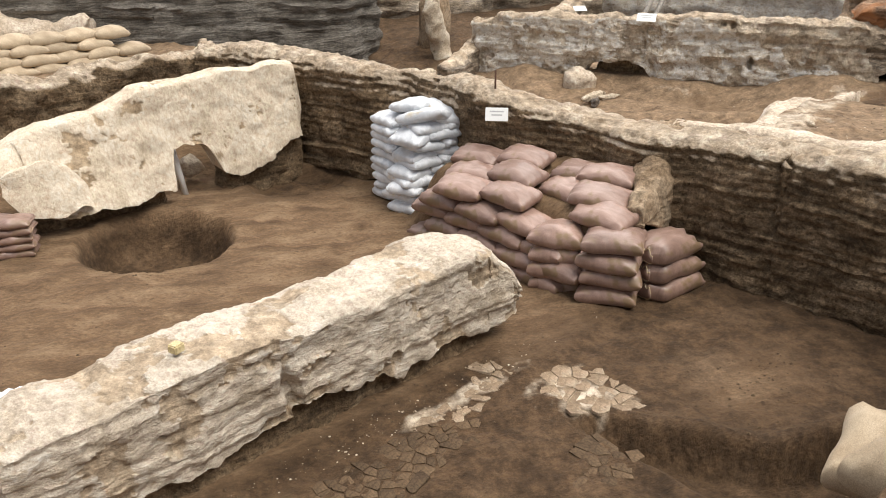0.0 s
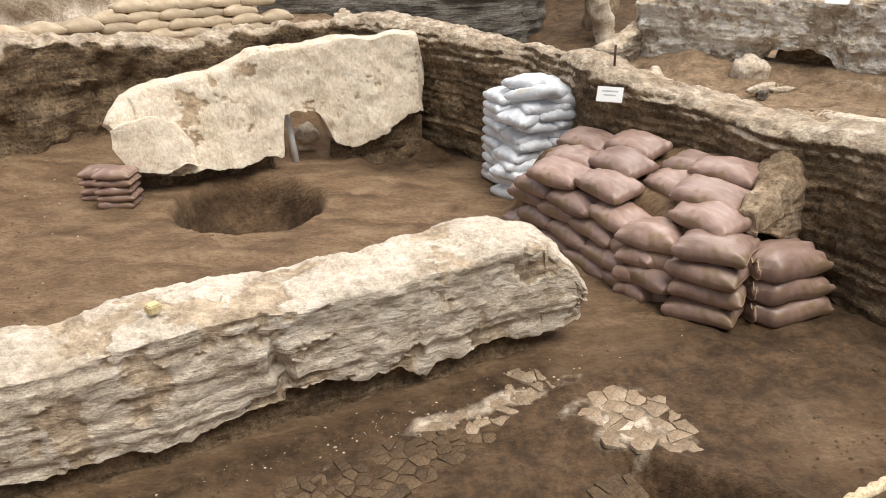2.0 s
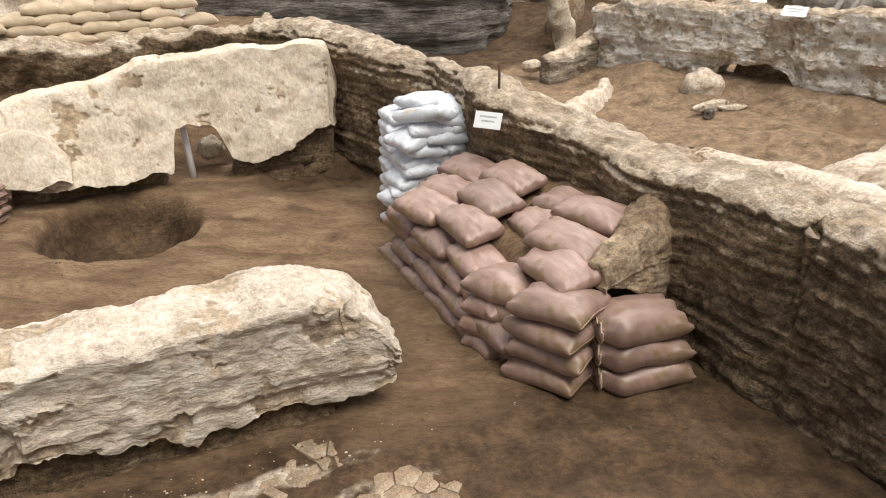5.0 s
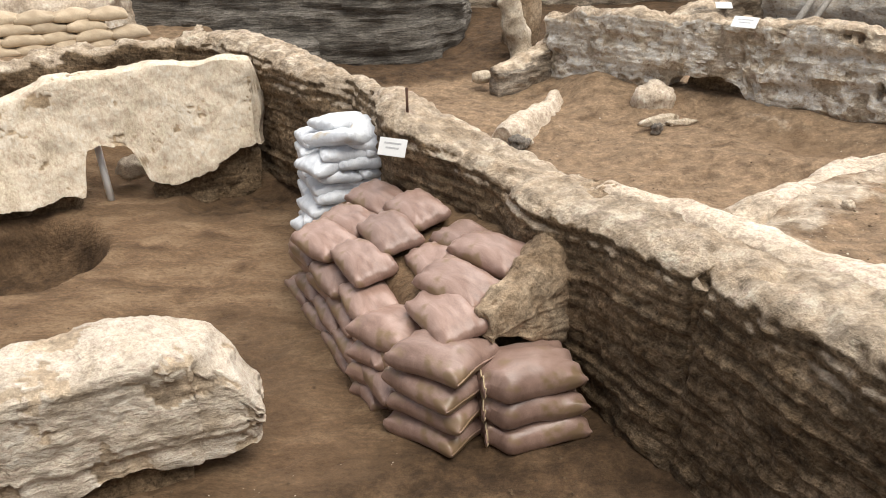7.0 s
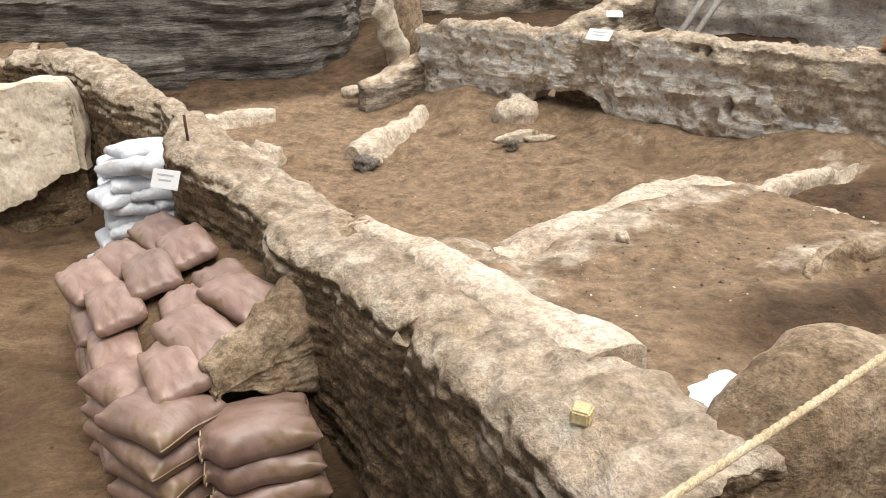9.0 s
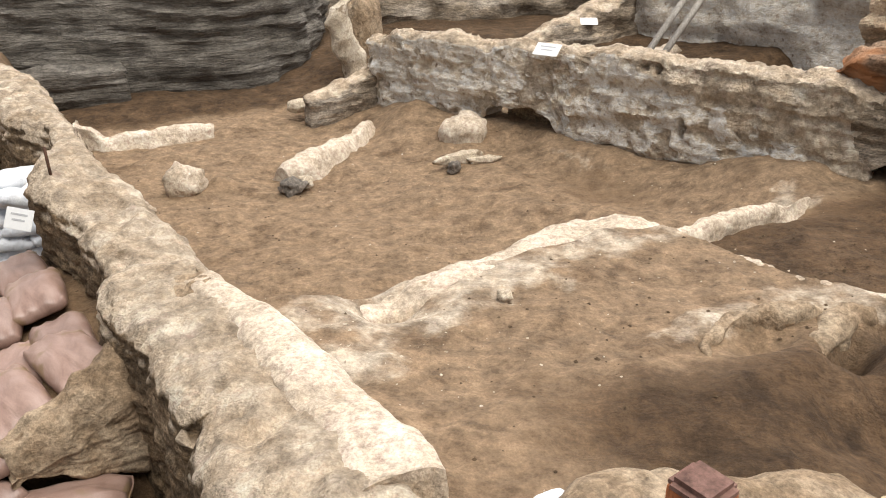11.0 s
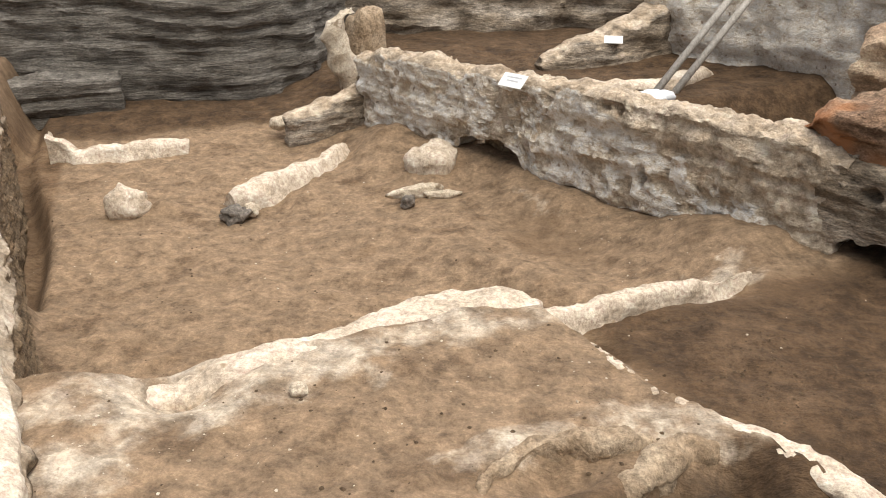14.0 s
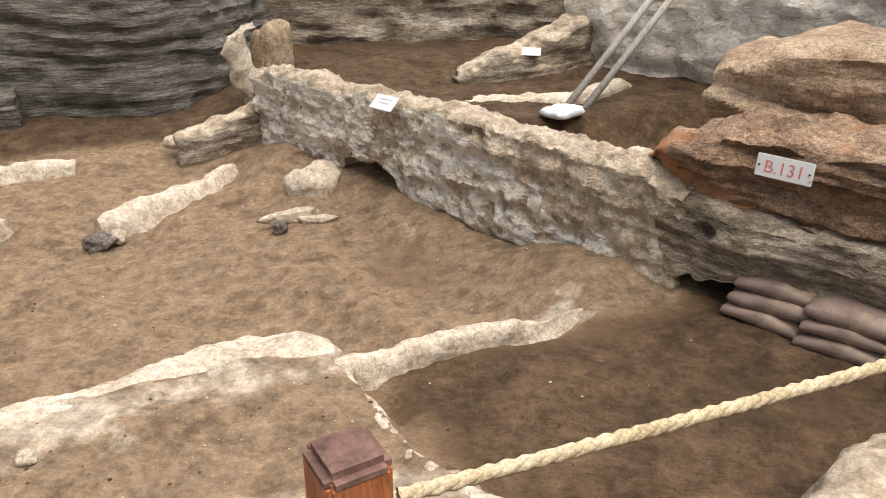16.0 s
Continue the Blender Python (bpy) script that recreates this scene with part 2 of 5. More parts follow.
SACK_BROWN = shade("brown_woven_sack", [(0.205, 0.128, 0.099), (0.295, 0.192, 0.153), (0.375, 0.258, 0.212)], 5.0, 0.38, 0.26, 160, 0.15, stretch=(1.0, 2.6, 1.0), spots=(0.235, 0.158, 0.094), spot_size=7, spot_level=0.56, per_object=0.14, bump_dist=0.013, relief_grain=0.04)
SACK_WHITE = shade("white_woven_sack", [(0.55, 0.57, 0.60), (0.67, 0.69, 0.72), (0.75, 0.76, 0.77)], 6.0, 0.5, 0.8, 220, 0.2, stretch=(1.0, 2.2, 1.0), spots=(0.56, 0.50, 0.41), spot_size=5, spot_level=0.62, per_object=0.07, bump_dist=0.025, relief_grain=0.06)
for woven in (SACK_BROWN, SACK_WHITE):
    woven.node_tree.nodes["Principled BSDF"].inputs["Specular IOR Level"].default_value = 0.5
SACK_BEIGE = shade("beige_canvas_sack", [(0.33, 0.25, 0.165), (0.43, 0.34, 0.235), (0.50, 0.41, 0.30)], 4.0, 0.85, 0.3, 200, 0.35, per_object=0.12, bump_dist=0.006)
SACK_DARK = shade("dusty_dark_sack", [(0.15, 0.105, 0.085), (0.23, 0.165, 0.135), (0.30, 0.225, 0.18)], 5.0, 0.6, 0.3, 200, 0.3, spots=(0.36, 0.27, 0.19), spot_size=5, spot_level=0.58, per_object=0.1, bump_dist=0.006)
CARD = shade("white_card", [(0.74, 0.74, 0.72), (0.80, 0.80, 0.78)], 6, 0.6, 0.05, 80, 0.1, spots=(0.55, 0.47, 0.36), spot_size=12, spot_level=0.68)
INK_RED = shade("faded_red_ink", [(0.60, 0.16, 0.15), (0.72, 0.30, 0.28)], 20, 0.7, 0.0, 60, 0.3)
INK_GREY = shade("faded_grey_ink", [(0.40, 0.40, 0.40), (0.5, 0.5, 0.5)], 20, 0.7, 0.0, 60, 0.2)
YELLOW = shade("yellow_foam", [(0.52, 0.42, 0.22), (0.62, 0.52, 0.31)], 10, 0.9, 0.4, 90, 0.4, spots=(0.6, 0.5, 0.32), spot_size=30, spot_level=0.55)
WOOD = shade("stained_post_wood", [(0.27, 0.088, 0.032), (0.41, 0.145, 0.058), (0.50, 0.20, 0.088)], 6.0, 0.5, 0.3, 60, 0.5, stretch=(6, 6, 0.6), bump_dist=0.004)
ENDGRAIN = shade("worn_post_top", [(0.10, 0.050, 0.038), (0.17, 0.095, 0.075), (0.27, 0.17, 0.14)], 14, 0.8, 0.5, 70, 0.5, bump_dist=0.006)
POLE = shade("weathered_pole", [(0.36, 0.32, 0.27), (0.52, 0.48, 0.42), (0.62, 0.58, 0.52)], 6.0, 0.85, 0.4, 60, 0.5, stretch=(5, 5, 0.7), bump_dist=0.006)
ROPE = shade("hemp_rope", [(0.38, 0.28, 0.16), (0.53, 0.42, 0.265), (0.64, 0.54, 0.38)], 30, 0.9, 0.5, 400, 0.5, bump_dist=0.003)
RUST = shade("rusty_iron", [(0.07, 0.04, 0.03), (0.15, 0.08, 0.05)], 30, 0.8, 0.4, 100, 0.4, metallic=0.3)
FLAKE = shade("cracked_pale_mud", [(0.13, 0.085, 0.05), (0.27, 0.20, 0.135), (0.46, 0.385, 0.29)], 5.0, 0.9, 0.4, 40, 0.3, per_object=0.12, speck=0.25)
FLAKE_DULL = shade("cracked_brown_mud", [(0.062, 0.039, 0.022), (0.10, 0.066, 0.038), (0.15, 0.104, 0.063)], 5, 0.92, 0.4, 60, 0.5, per_object=0.25)


# ---- tools ----
TURN = radians(28)
CU, SU = math.cos(TURN), math.sin(TURN)


def W(u, v, z=0.0):
    """The site's own grid, u along the walkway and v away from it, laid into the world."""
    return Vector((u * CU - v * SU, u * SU + v * CU, z))


def place(u, v, z=0.0, yaw=0.0, rx=0.0, ry=0.0):
    x, y, _ = W(u, v)
    return Matrix.Translation((x, y, z)) @ Matrix.Rotation(TURN + radians(yaw), 4, "Z") @ Euler((radians(rx), radians(ry), 0)).to_matrix().to_4x4()


def vnoise(p, seed=0):
    """Smooth value noise of points (n, 3), in -1 to 1."""
    i = np.floor(p).astype(np.int64)
    f = p - i
    f = f * f * (3 - 2 * f)
    out = np.zeros(len(p))
    for dx in (0, 1):
        for dy in (0, 1):
            for dz in (0, 1):
                h = (i[:, 0] + dx) * 374761393 + (i[:, 1] + dy) * 668265263 + (i[:, 2] + dz) * 2147483647 + seed * 1274126177
                h = (h ^ (h >> 13)) * 1274126177
                h = (h ^ (h >> 16)) & 0xFFFFFF
                w = (f[:, 0] if dx else 1 - f[:, 0]) * (f[:, 1] if dy else 1 - f[:, 1]) * (f[:, 2] if dz else 1 - f[:, 2])
                out += w * (h / 0x7FFFFF - 1.0)
    return out


def fbm(p, freq, octaves=4, seed=0, gain=0.5):
    out, a = np.zeros(len(p)), 1.0
    for k in range(octaves):
        out += a * vnoise(p * freq + 17.3 * k, seed + k)
        freq, a = freq * 2.03, a * gain
    return out


def mesh_of(name, verts, faces, mat, smooth=True):
    me = bpy.data.meshes.new(name)
    me.from_pydata([tuple(v) for v in verts], [], faces)
    me.materials.append(mat)
    if smooth:
        me.polygons.foreach_set("use_smooth", np.ones(len(me.polygons), dtype=bool))
    me.update()
    return me


def grid_faces(rows, cols, close=False, base=0):
    fs = []
    for r in range(rows - 1):
        for c in range(cols if close else cols - 1):
            d = (c + 1) % cols
            fs.append((base + r * cols + c, base + r * cols + d, base + (r + 1) * cols + d, base + (r + 1) * cols + c))
    return fs


def normals(me):
    no = np.zeros(len(me.vertices) * 3)
    me.vertices.foreach_get("normal", no)
    return no.reshape(-1, 3)


def coords(me):
    co = np.zeros(len(me.vertices) * 3)
    me.vertices.foreach_get("co", co)
    return co.reshape(-1, 3)


def roughen(me, amp, freq, octaves=5, seed=0, strata=0.0, strata_size=0.1, tilt=0.0, lumps=0.0, lump_size=0.35, dents=(), beds=0.0):
    """Weathers a surface along its normals: grain, beds of harder and softer layers, and broad lumps."""
    co, no = coords(me), normals(me)
    d = amp * fbm(co, freq, octaves, seed, 0.55)
    if strata:
        h = co[:, 2] + tilt * co[:, 0] + 0.05 * fbm(co, 1.1, 3, seed + 40)
        s = fbm(np.stack([h / strata_size, co[:, 0] * 0.5, co[:, 1] * 0.5], 1), 1.0, 3, seed + 50)
        s = (1 - beds) * s + beds * np.sin(6.283 * h / (strata_size * 1.25) + 1.5 * fbm(co, 1.6, 3, seed + 55))
        d += strata * s * (0.35 + 0.65 * np.clip(1 - np.abs(no[:, 2]), 0, 1))
    if lumps:
        d += lumps * fbm(co, 1 / lump_size, 2, seed + 60)
    for u, v, zc, r, rz, deep in dents:
        c = W(u, v, zc)
        far = ((co[:, 0] - c.x) ** 2 + (co[:, 1] - c.y) ** 2) / r ** 2 + ((co[:, 2] - zc) / rz) ** 2
        d -= deep * np.exp(-far ** 2)
    co = co + no * d[:, None]
    me.vertices.foreach_set("co", co.reshape(-1))
    me.update()


def ruin_wall(name, stations, mat, seed=0, step=0.045, amp=0.018, freq=7.0, strata=0.0, strata_size=0.1, lumps=0.03, round_top=0.06, ragged=0.05,
              undercut=0.0, smooth=True, tilt=0.0, soften=0.12, foot=0.0, top_mat=None, top_z=0.62, dents=(), top_from=-9.0, flake=0.0, flake_freq=2.2, flake_at=0.1, crisp=38, beds=0.0):
    """An eroded wall swept along its plan. A station is (u, v, base z, top z, half width, lean): the middle of its top, and how far the middle of its
    base lies off to the left of the way along it; two more numbers widen the base to the left and to the right."""
    st = np.array([(*s, 0, 0)[:8] if len(s) < 8 else s for s in stations], float)
    seg = np.linalg.norm(np.diff(st[:, :2], axis=0), axis=1)
    at = np.concatenate([[0], np.cumsum(seg)])
    n = max(4, int(at[-1] / step))
    s = np.linspace(0, at[-1], n)
    fine = np.stack([np.interp(s, at, st[:, k]) for k in range(8)], 1)
    k = max(1, int(soften / step))
    ker = np.ones(2 * k + 1) / (2 * k + 1)
    for c in range(8):
        pad = np.concatenate([np.full(k, fine[0, c]), fine[:, c], np.full(k, fine[-1, c])])
        fine[:, c] = np.convolve(pad, ker, "valid")
    d = np.gradient(fine[:, :2], axis=0)
    d /= np.linalg.norm(d, axis=1)[:, None] + 1e-9
    left = np.stack([-d[:, 1], d[:, 0]], 1)
    hmax = (fine[:, 3] - fine[:, 2]).max()
    nv, nw = max(5, int(hmax / step)), max(4, int(2 * fine[:, 4].max() / step))
    jag = ragged * fbm(np.stack([s * 4.0, s * 0, s * 0 + seed], 1), 1.0, 4, seed + 7)
    foot_jag = foot * fbm(np.stack([s * 5.0, s * 0 + 3.1, s * 0 + seed], 1), 1.0, 4, seed + 9)
    rows = []
    for i in range(n):
        u, v, zb, zt, hw, lean, wl, wr = fine[i]
        zt, zb = zt + jag[i], zb + foot_jag[i]
        sec = []
        for j in range(nv):
            f = j / nv
            sec.append((hw + (wl + lean) * (1 - f) - undercut * max(0, 0.35 - f), zb + f * (zt - round_top - zb)))
        for j in range(nw + 1):
            f = j / nw
            e = abs(2 * f - 1)
            sec.append((hw * (1 - 2 * f) * (1 - 0.02 * e), zt - round_top * e ** 4))
        for j in range(nv - 1, -1, -1):
            f = j / nv
            sec.append((-hw - (wr - lean) * (1 - f) + undercut * max(0, 0.35 - f), zb + f * (zt - round_top - zb)))
        rows.append([(u + left[i, 0] * o, v + left[i, 1] * o, z) for o, z in sec])
    m = len(rows[0])
    mid = lambda row, a: [tuple(np.array(p) * (1 - a) + np.array([*((np.array(row[q][:2]) + np.array(row[m - 1 - q][:2])) / 2), p[2]]) * a)
                          for q, p in enumerate(row)]
    caps = max(2, int(fine[0, 4] / step))
    first = [mid(rows[0], 1 - j / caps) for j in range(caps)]
    last = [mid(rows[-1], (j + 1) / caps) for j in range(caps)]
    rows = first + rows + last
    pts = np.array(rows).reshape(-1, 3)
    xyz = np.stack([pts[:, 0] * CU - pts[:, 1] * SU, pts[:, 0] * SU + pts[:, 1] * CU, pts[:, 2]], 1)
    me = mesh_of(name, xyz, grid_faces(len(rows), m, True), mat, smooth)
    roughen(me, amp, freq, 5, seed, strata, strata_size, tilt, lumps, dents=dents, beds=beds)
    if flake:
        # the outer coat has come off in patches
        co, no = coords(me), normals(me)
        bare = smoothstep(flake_at, flake_at + 0.10, fbm(co * np.array([1, 1, 1.25]), flake_freq, 5, seed + 80, 0.6))
        co = co - no * (flake * bare)[:, None]
        me.vertices.foreach_set("co", co.reshape(-1))
        at_ = me.attributes.new("bare", "FLOAT", "POINT")
        at_.data.foreach_set("value", bare.astype(np.float32))
        me.update()
    me.set_sharp_from_angle(angle=radians(crisp))
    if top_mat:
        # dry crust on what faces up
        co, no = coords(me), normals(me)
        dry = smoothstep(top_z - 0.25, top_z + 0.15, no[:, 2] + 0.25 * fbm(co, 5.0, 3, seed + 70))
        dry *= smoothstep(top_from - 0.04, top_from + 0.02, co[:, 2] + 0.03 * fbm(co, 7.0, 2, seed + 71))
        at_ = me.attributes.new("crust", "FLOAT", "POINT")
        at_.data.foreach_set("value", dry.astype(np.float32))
    return new(name, me)


def part(name, me, parent, label="", m=None):
    ob = new(name, me)
    ob.parent = parent
    if m is not None:
        ob.matrix_basis = m
    return tagged(ob, label=label)


def smoothstep(a, b, x):
    t = np.clip((x - a) / (b - a), 0, 1)
    return t * t * (3 - 2 * t)


def boulder(name, u, v, z, size, mat, seed, yaw=0, amp=0.12, freq=3.0, rows=18, cols=26):
    """A weathered lump, size (x, y, z) in metres, whose middle lies at z."""
    a, b = np.meshgrid(np.linspace(0, 2 * math.pi, cols, endpoint=False), np.linspace(-math.pi / 2 * 0.98, math.pi / 2 * 0.98, rows))
    a, b = a.ravel(), b.ravel()
    p = np.stack([np.cos(b) * np.cos(a), np.cos(b) * np.sin(a), np.sin(b)], 1)
    p = np.sign(p) * np.abs(p) ** 0.8
    p *= (1 + 1.6 * amp * fbm(p + seed * 3.7, 1.3, 2, seed) + amp * fbm(p + seed, freq, 4, seed + 3))[:, None]
    p *= np.array(size) / 2
    fs = grid_faces(rows, cols, True)
    fs += [tuple(range(cols))[::-1], tuple(range((rows - 1) * cols, rows * cols))]
    ob = new(name, mesh_of(name, p, fs, mat))
    ob.matrix_basis = place(u, v, z, yaw)
    return ob


def tube_mesh(name, pts, radius, mat, sides=10, taper=1.0):
    pts = [Vector(p) for p in pts]
    rows = []
    for i, p in enumerate(pts):
        d = (pts[min(i + 1, len(pts) - 1)] - pts[max(i - 1, 0)]).normalized()
        side = d.cross(Vector((0, 0, 1)) if abs(d.z) < 0.95 else Vector((1, 0, 0))).normalized()
        up = side.cross(d)
        r = radius * (1 + (taper - 1) * i / (len(pts) - 1))
        rows += [p + (side * math.cos(k * 2 * math.pi / sides) + up * math.sin(k * 2 * math.pi / sides)) * r for k in range(sides)]
    fs = grid_faces(len(pts), sides, True)
    fs += [tuple(range(sides))[::-1], tuple(range((len(pts) - 1) * sides, len(pts) * sides))]
    return mesh_of(name, rows, fs, mat)


# ---- ground: one sheet, with the floors of the rooms, the bank of the walkway and the far surface ----
def blob(u, v, cu, cv, ru, rv, turn=0.0):
    c, s = math.cos(radians(turn)), math.sin(radians(turn))
    a, b = (u - cu) * c + (v - cv) * s, -(u - cu) * s + (v - cv) * c
    return np.exp(-((a / ru) ** 2 + (b / rv) ** 2))


def platform_edge(u, v):
    return u - np.interp(-v, [-3.05, -2.64, -2.3, -1.94, -1.63, -1.2], [6.50, 6.56, 6.59, 6.76, 6.91, 7.12])


def chalk(u, v):
    """1 where crumbs and dust of white plaster lie on the soil."""
    p = np.stack([u, v, u * 0], 1)
    n = fbm(p, 4.5, 5, 27, 0.62)
    k = 1.2 * blob(u, v, 4.55, 2.80, 0.5, 0.36) + 0.85 * blob(u, v, 5.2, 2.90, 0.5, 0.22) + 0.85 * blob(u, v, 6.0, 3.03, 0.6, 0.16) + 0.8 * blob(u, v, 6.55, 2.05, 0.3, 0.16, -25)
    k += 0.75 * blob(u, v, 5.95, 2.12, 0.40, 0.10) + 0.8 * blob(u, v, 7.75, 3.45, 0.35, 0.2) + 0.22 * blob(u, v, 7.5, 5.4, 0.2, 0.7, 14)
    k += 0.35 * blob(u, v, 2.02, 2.05, 0.30, 0.13, -45) + 0.7 * blob(u, v, 1.75, 2.4, 0.3, 0.26) + 0.6 * blob(u, v, 1.2, 2.84, 0.5, 0.07)
    return np.clip(k * 0.75 + 0.45 * n * (k > 0.12), 0, 1) * smoothstep(0.06, 0.25, k)


def relief(u, v):
    p = np.stack([u, v, u * 0], 1)
    wob = 0.05 * fbm(p, 1.7, 3, 3)
    # floor of the sunken room
    z = 0.02 * fbm(p, 0.9, 3, 5)
    z += 0.45 * smoothstep(-0.95, -1.5, u + wob * 2) * smoothstep(0.7, 1.4, v)
    z += 0.16 * smoothstep(7.3, 8.4, v)
    # oval pit and the hollow beside it, both dug against the standing wall
    bowl = ((u - 0.97) / 0.62) ** 2 + ((v - 6.25) / 0.66) ** 2
    z -= 0.36 * smoothstep(1.12, 0.60, bowl + wob) + 0.08 * smoothstep(0.8, 0.2, bowl)
    z -= 0.13 * smoothstep(1.1, 0.4, ((u - 2.75) / 0.55) ** 2 + ((v - 6.75) / 0.42) ** 2)
    # earth fill behind the sandbags
    fill = smoothstep(2.72, 2.98, u) * smoothstep(2.95, 3.3, v) * smoothstep(5.25, 4.85, v)
    z = z * (1 - fill) + fill * (0.50 + 0.30 * np.clip(u - 2.95, -0.2, 0.7) + 0.01)
    # rooms beyond the long wall
    east = smoothstep(3.78, 3.95, u + smoothstep(6, 8.5, v) * 0.3)
    room = 0.25 + 0.27 * smoothstep(6.0, 7.9, u) + 0.12 * smoothstep(8.0, 10.5, v) + 0.03 * fbm(p, 1.3, 4, 8)
    room += 0.12 * blob(u, v, 4.75, 6.6, 0.18, 0.13) + 0.16 * blob(u, v, 6.9, 7.3, 0.55, 0.3, 60)
    room -= 0.12 * blob(u, v, 7.4, 4.9, 0.28, 0.9, 14)
    room += 0.10 * blob(u, v, 6.9, 4.4, 0.16, 0.9, 24)
    room += 0.24 * smoothstep(5.0, 3.7, v) * smoothstep(7.5, 8.3, u)
    room -= 0.45 * smoothstep(8.75, 9.2, u) * smoothstep(4.3, 4.8, v) * smoothstep(7.7, 7.2, v)
    room -= 0.09 * blob(u, v, 7.35, 6.05, 0.28, 0.22)
    plat = 0.90 + 0.05 * smoothstep(2.4, 1.6, v) + 0.06 * smoothstep(4.9, 4.2, u) + 0.018 * fbm(p, 1.6, 4, 9)
    plat += 0.035 * blob(u, v, 5.05, 2.95, 0.45, 0.3)
    plat -= 0.16 * blob(u, v, 4.72, 2.93, 0.17, 0.15)
    plat += 0.03 * blob(u, v, 5.95, 2.16, 0.30, 0.10, -12) - 0.13 * blob(u, v, 5.95, 1.94, 0.17, 0.10, -4) - 0.24 * blob(u, v, 6.27, 1.74, 0.16, 0.09, 12) - 0.16 * blob(u, v, 6.58, 1.72, 0.10, 0.12, 20) - 0.2 * smoothstep(1.72, 1.35, v) * smoothstep(5.3, 6.0, u)
    low = 0.715 + 0.018 * fbm(p, 1.5, 4, 10) - 0.16 * blob(u, v, 6.66, 2.88, 0.10, 0.13)
    edge = platform_edge(u, v)
    plat = plat + (low - plat) * smoothstep(-0.05, 0.07, edge + wob)
    far = smoothstep(3.10, 3.38, v + wob * 0.7) * smoothstep(8.3, 7.6, u) + smoothstep(3.35, 3.7, v) * smoothstep(7.6, 8.3, u)
    rooms = plat + (room - plat) * np.clip(far, 0, 1)
    z = z + (rooms - z) * east * smoothstep(0.6, 1.0, v)
    # ground beyond the back bank, and outside the dig
    back = smoothstep(8.55, 8.75, v) * smoothstep(3.55, 3.2, u)
    z = z + (0.93 + 0.02 * fbm(p, 2, 3, 12) - z) * back
    out = np.maximum(smoothstep(15.0, 17.5, v), np.maximum(smoothstep(-3.2, -4.2, u), smoothstep(12.5, 15, u)))
    z = z + (1.9 - z) * out
    # mound beside the near end of the long wall
    z += 0.30 * np.exp(-(((u - 4.35) / 0.36) ** 4 + ((v - 1.0) / 0.20) ** 4))
    # broken edge of a lower floor in the near corner of the sunken room
    d1, d2 = 0.5 * ((2.08 - 1.7 * (u - 1.66)) - v), 1.36 - 0.45 * (u - 2.12) - v
    fall = np.maximum(d1, d2) + wob * 0.5
    here = smoothstep(1.45, 1.68, u) * smoothstep(3.4, 2.9, u) * smoothstep(0.6, 1.0, v) * smoothstep(3.7, 3.6, u)
    z -= 0.20 * smoothstep(-0.01, 0.04, fall) * here
    z += 0.045 * np.exp(-((fall + 0.07) / 0.07) ** 2) * here
    # bank under the walkway
    deck = 1.14 + 0.075 * np.clip(u, 0, 12) + 0.02 * fbm(p, 1.5, 3, 14)
    bank = smoothstep(0.66, 0.54, v + 0.6 * wob)
    z = z + (deck - z) * bank
    scuff = np.stack([u * 0.8 + v * 0.25, v * 2.0 - u * 0.3, u * 0], 1)
    z += 0.014 * (0.5 - np.abs(fbm(scuff, 2.6, 4, 19, 0.6)))
    z += 0.016 * fbm(p, 3.2, 4, 15) * smoothstep(3.8, 4.3, u) + 0.012 * fbm(p, 6.0, 4, 16) + 0.006 * fbm(p, 19.0, 3, 18)
    return z


def soil(u, v):
    """1 where the soil is the paler, drier kind."""
    p = np.stack([u, v, u * 0], 1)
    k = smoothstep(3.75, 3.95, u) * smoothstep(0.7, 1.1, v)
    k *= 1 - 0.75 * smoothstep(-0.05, 0.2, platform_edge(u, v)) * smoothstep(3.4, 3.1, v)
    k *= 1 - 0.8 * smoothstep(8.5, 9.3, v)
    k *= 1 - 0.5 * blob(u, v, 7.4, 4.8, 0.4, 1.0, 14)
    k *= 1 - 0.45 * blob(u, v, 5.3, 1.6, 0.9, 0.6)
    k = np.maximum(k, smoothstep(8.55, 8.75, v) * smoothstep(3.55, 3.2, u) * 0.7)
    k = np.maximum(k, 0.75 * blob(u, v, 2.45, 2.1, 0.45, 0.3))
    return np.clip(k + 0.12 * fbm(p, 1.2, 3, 21), 0, 1)


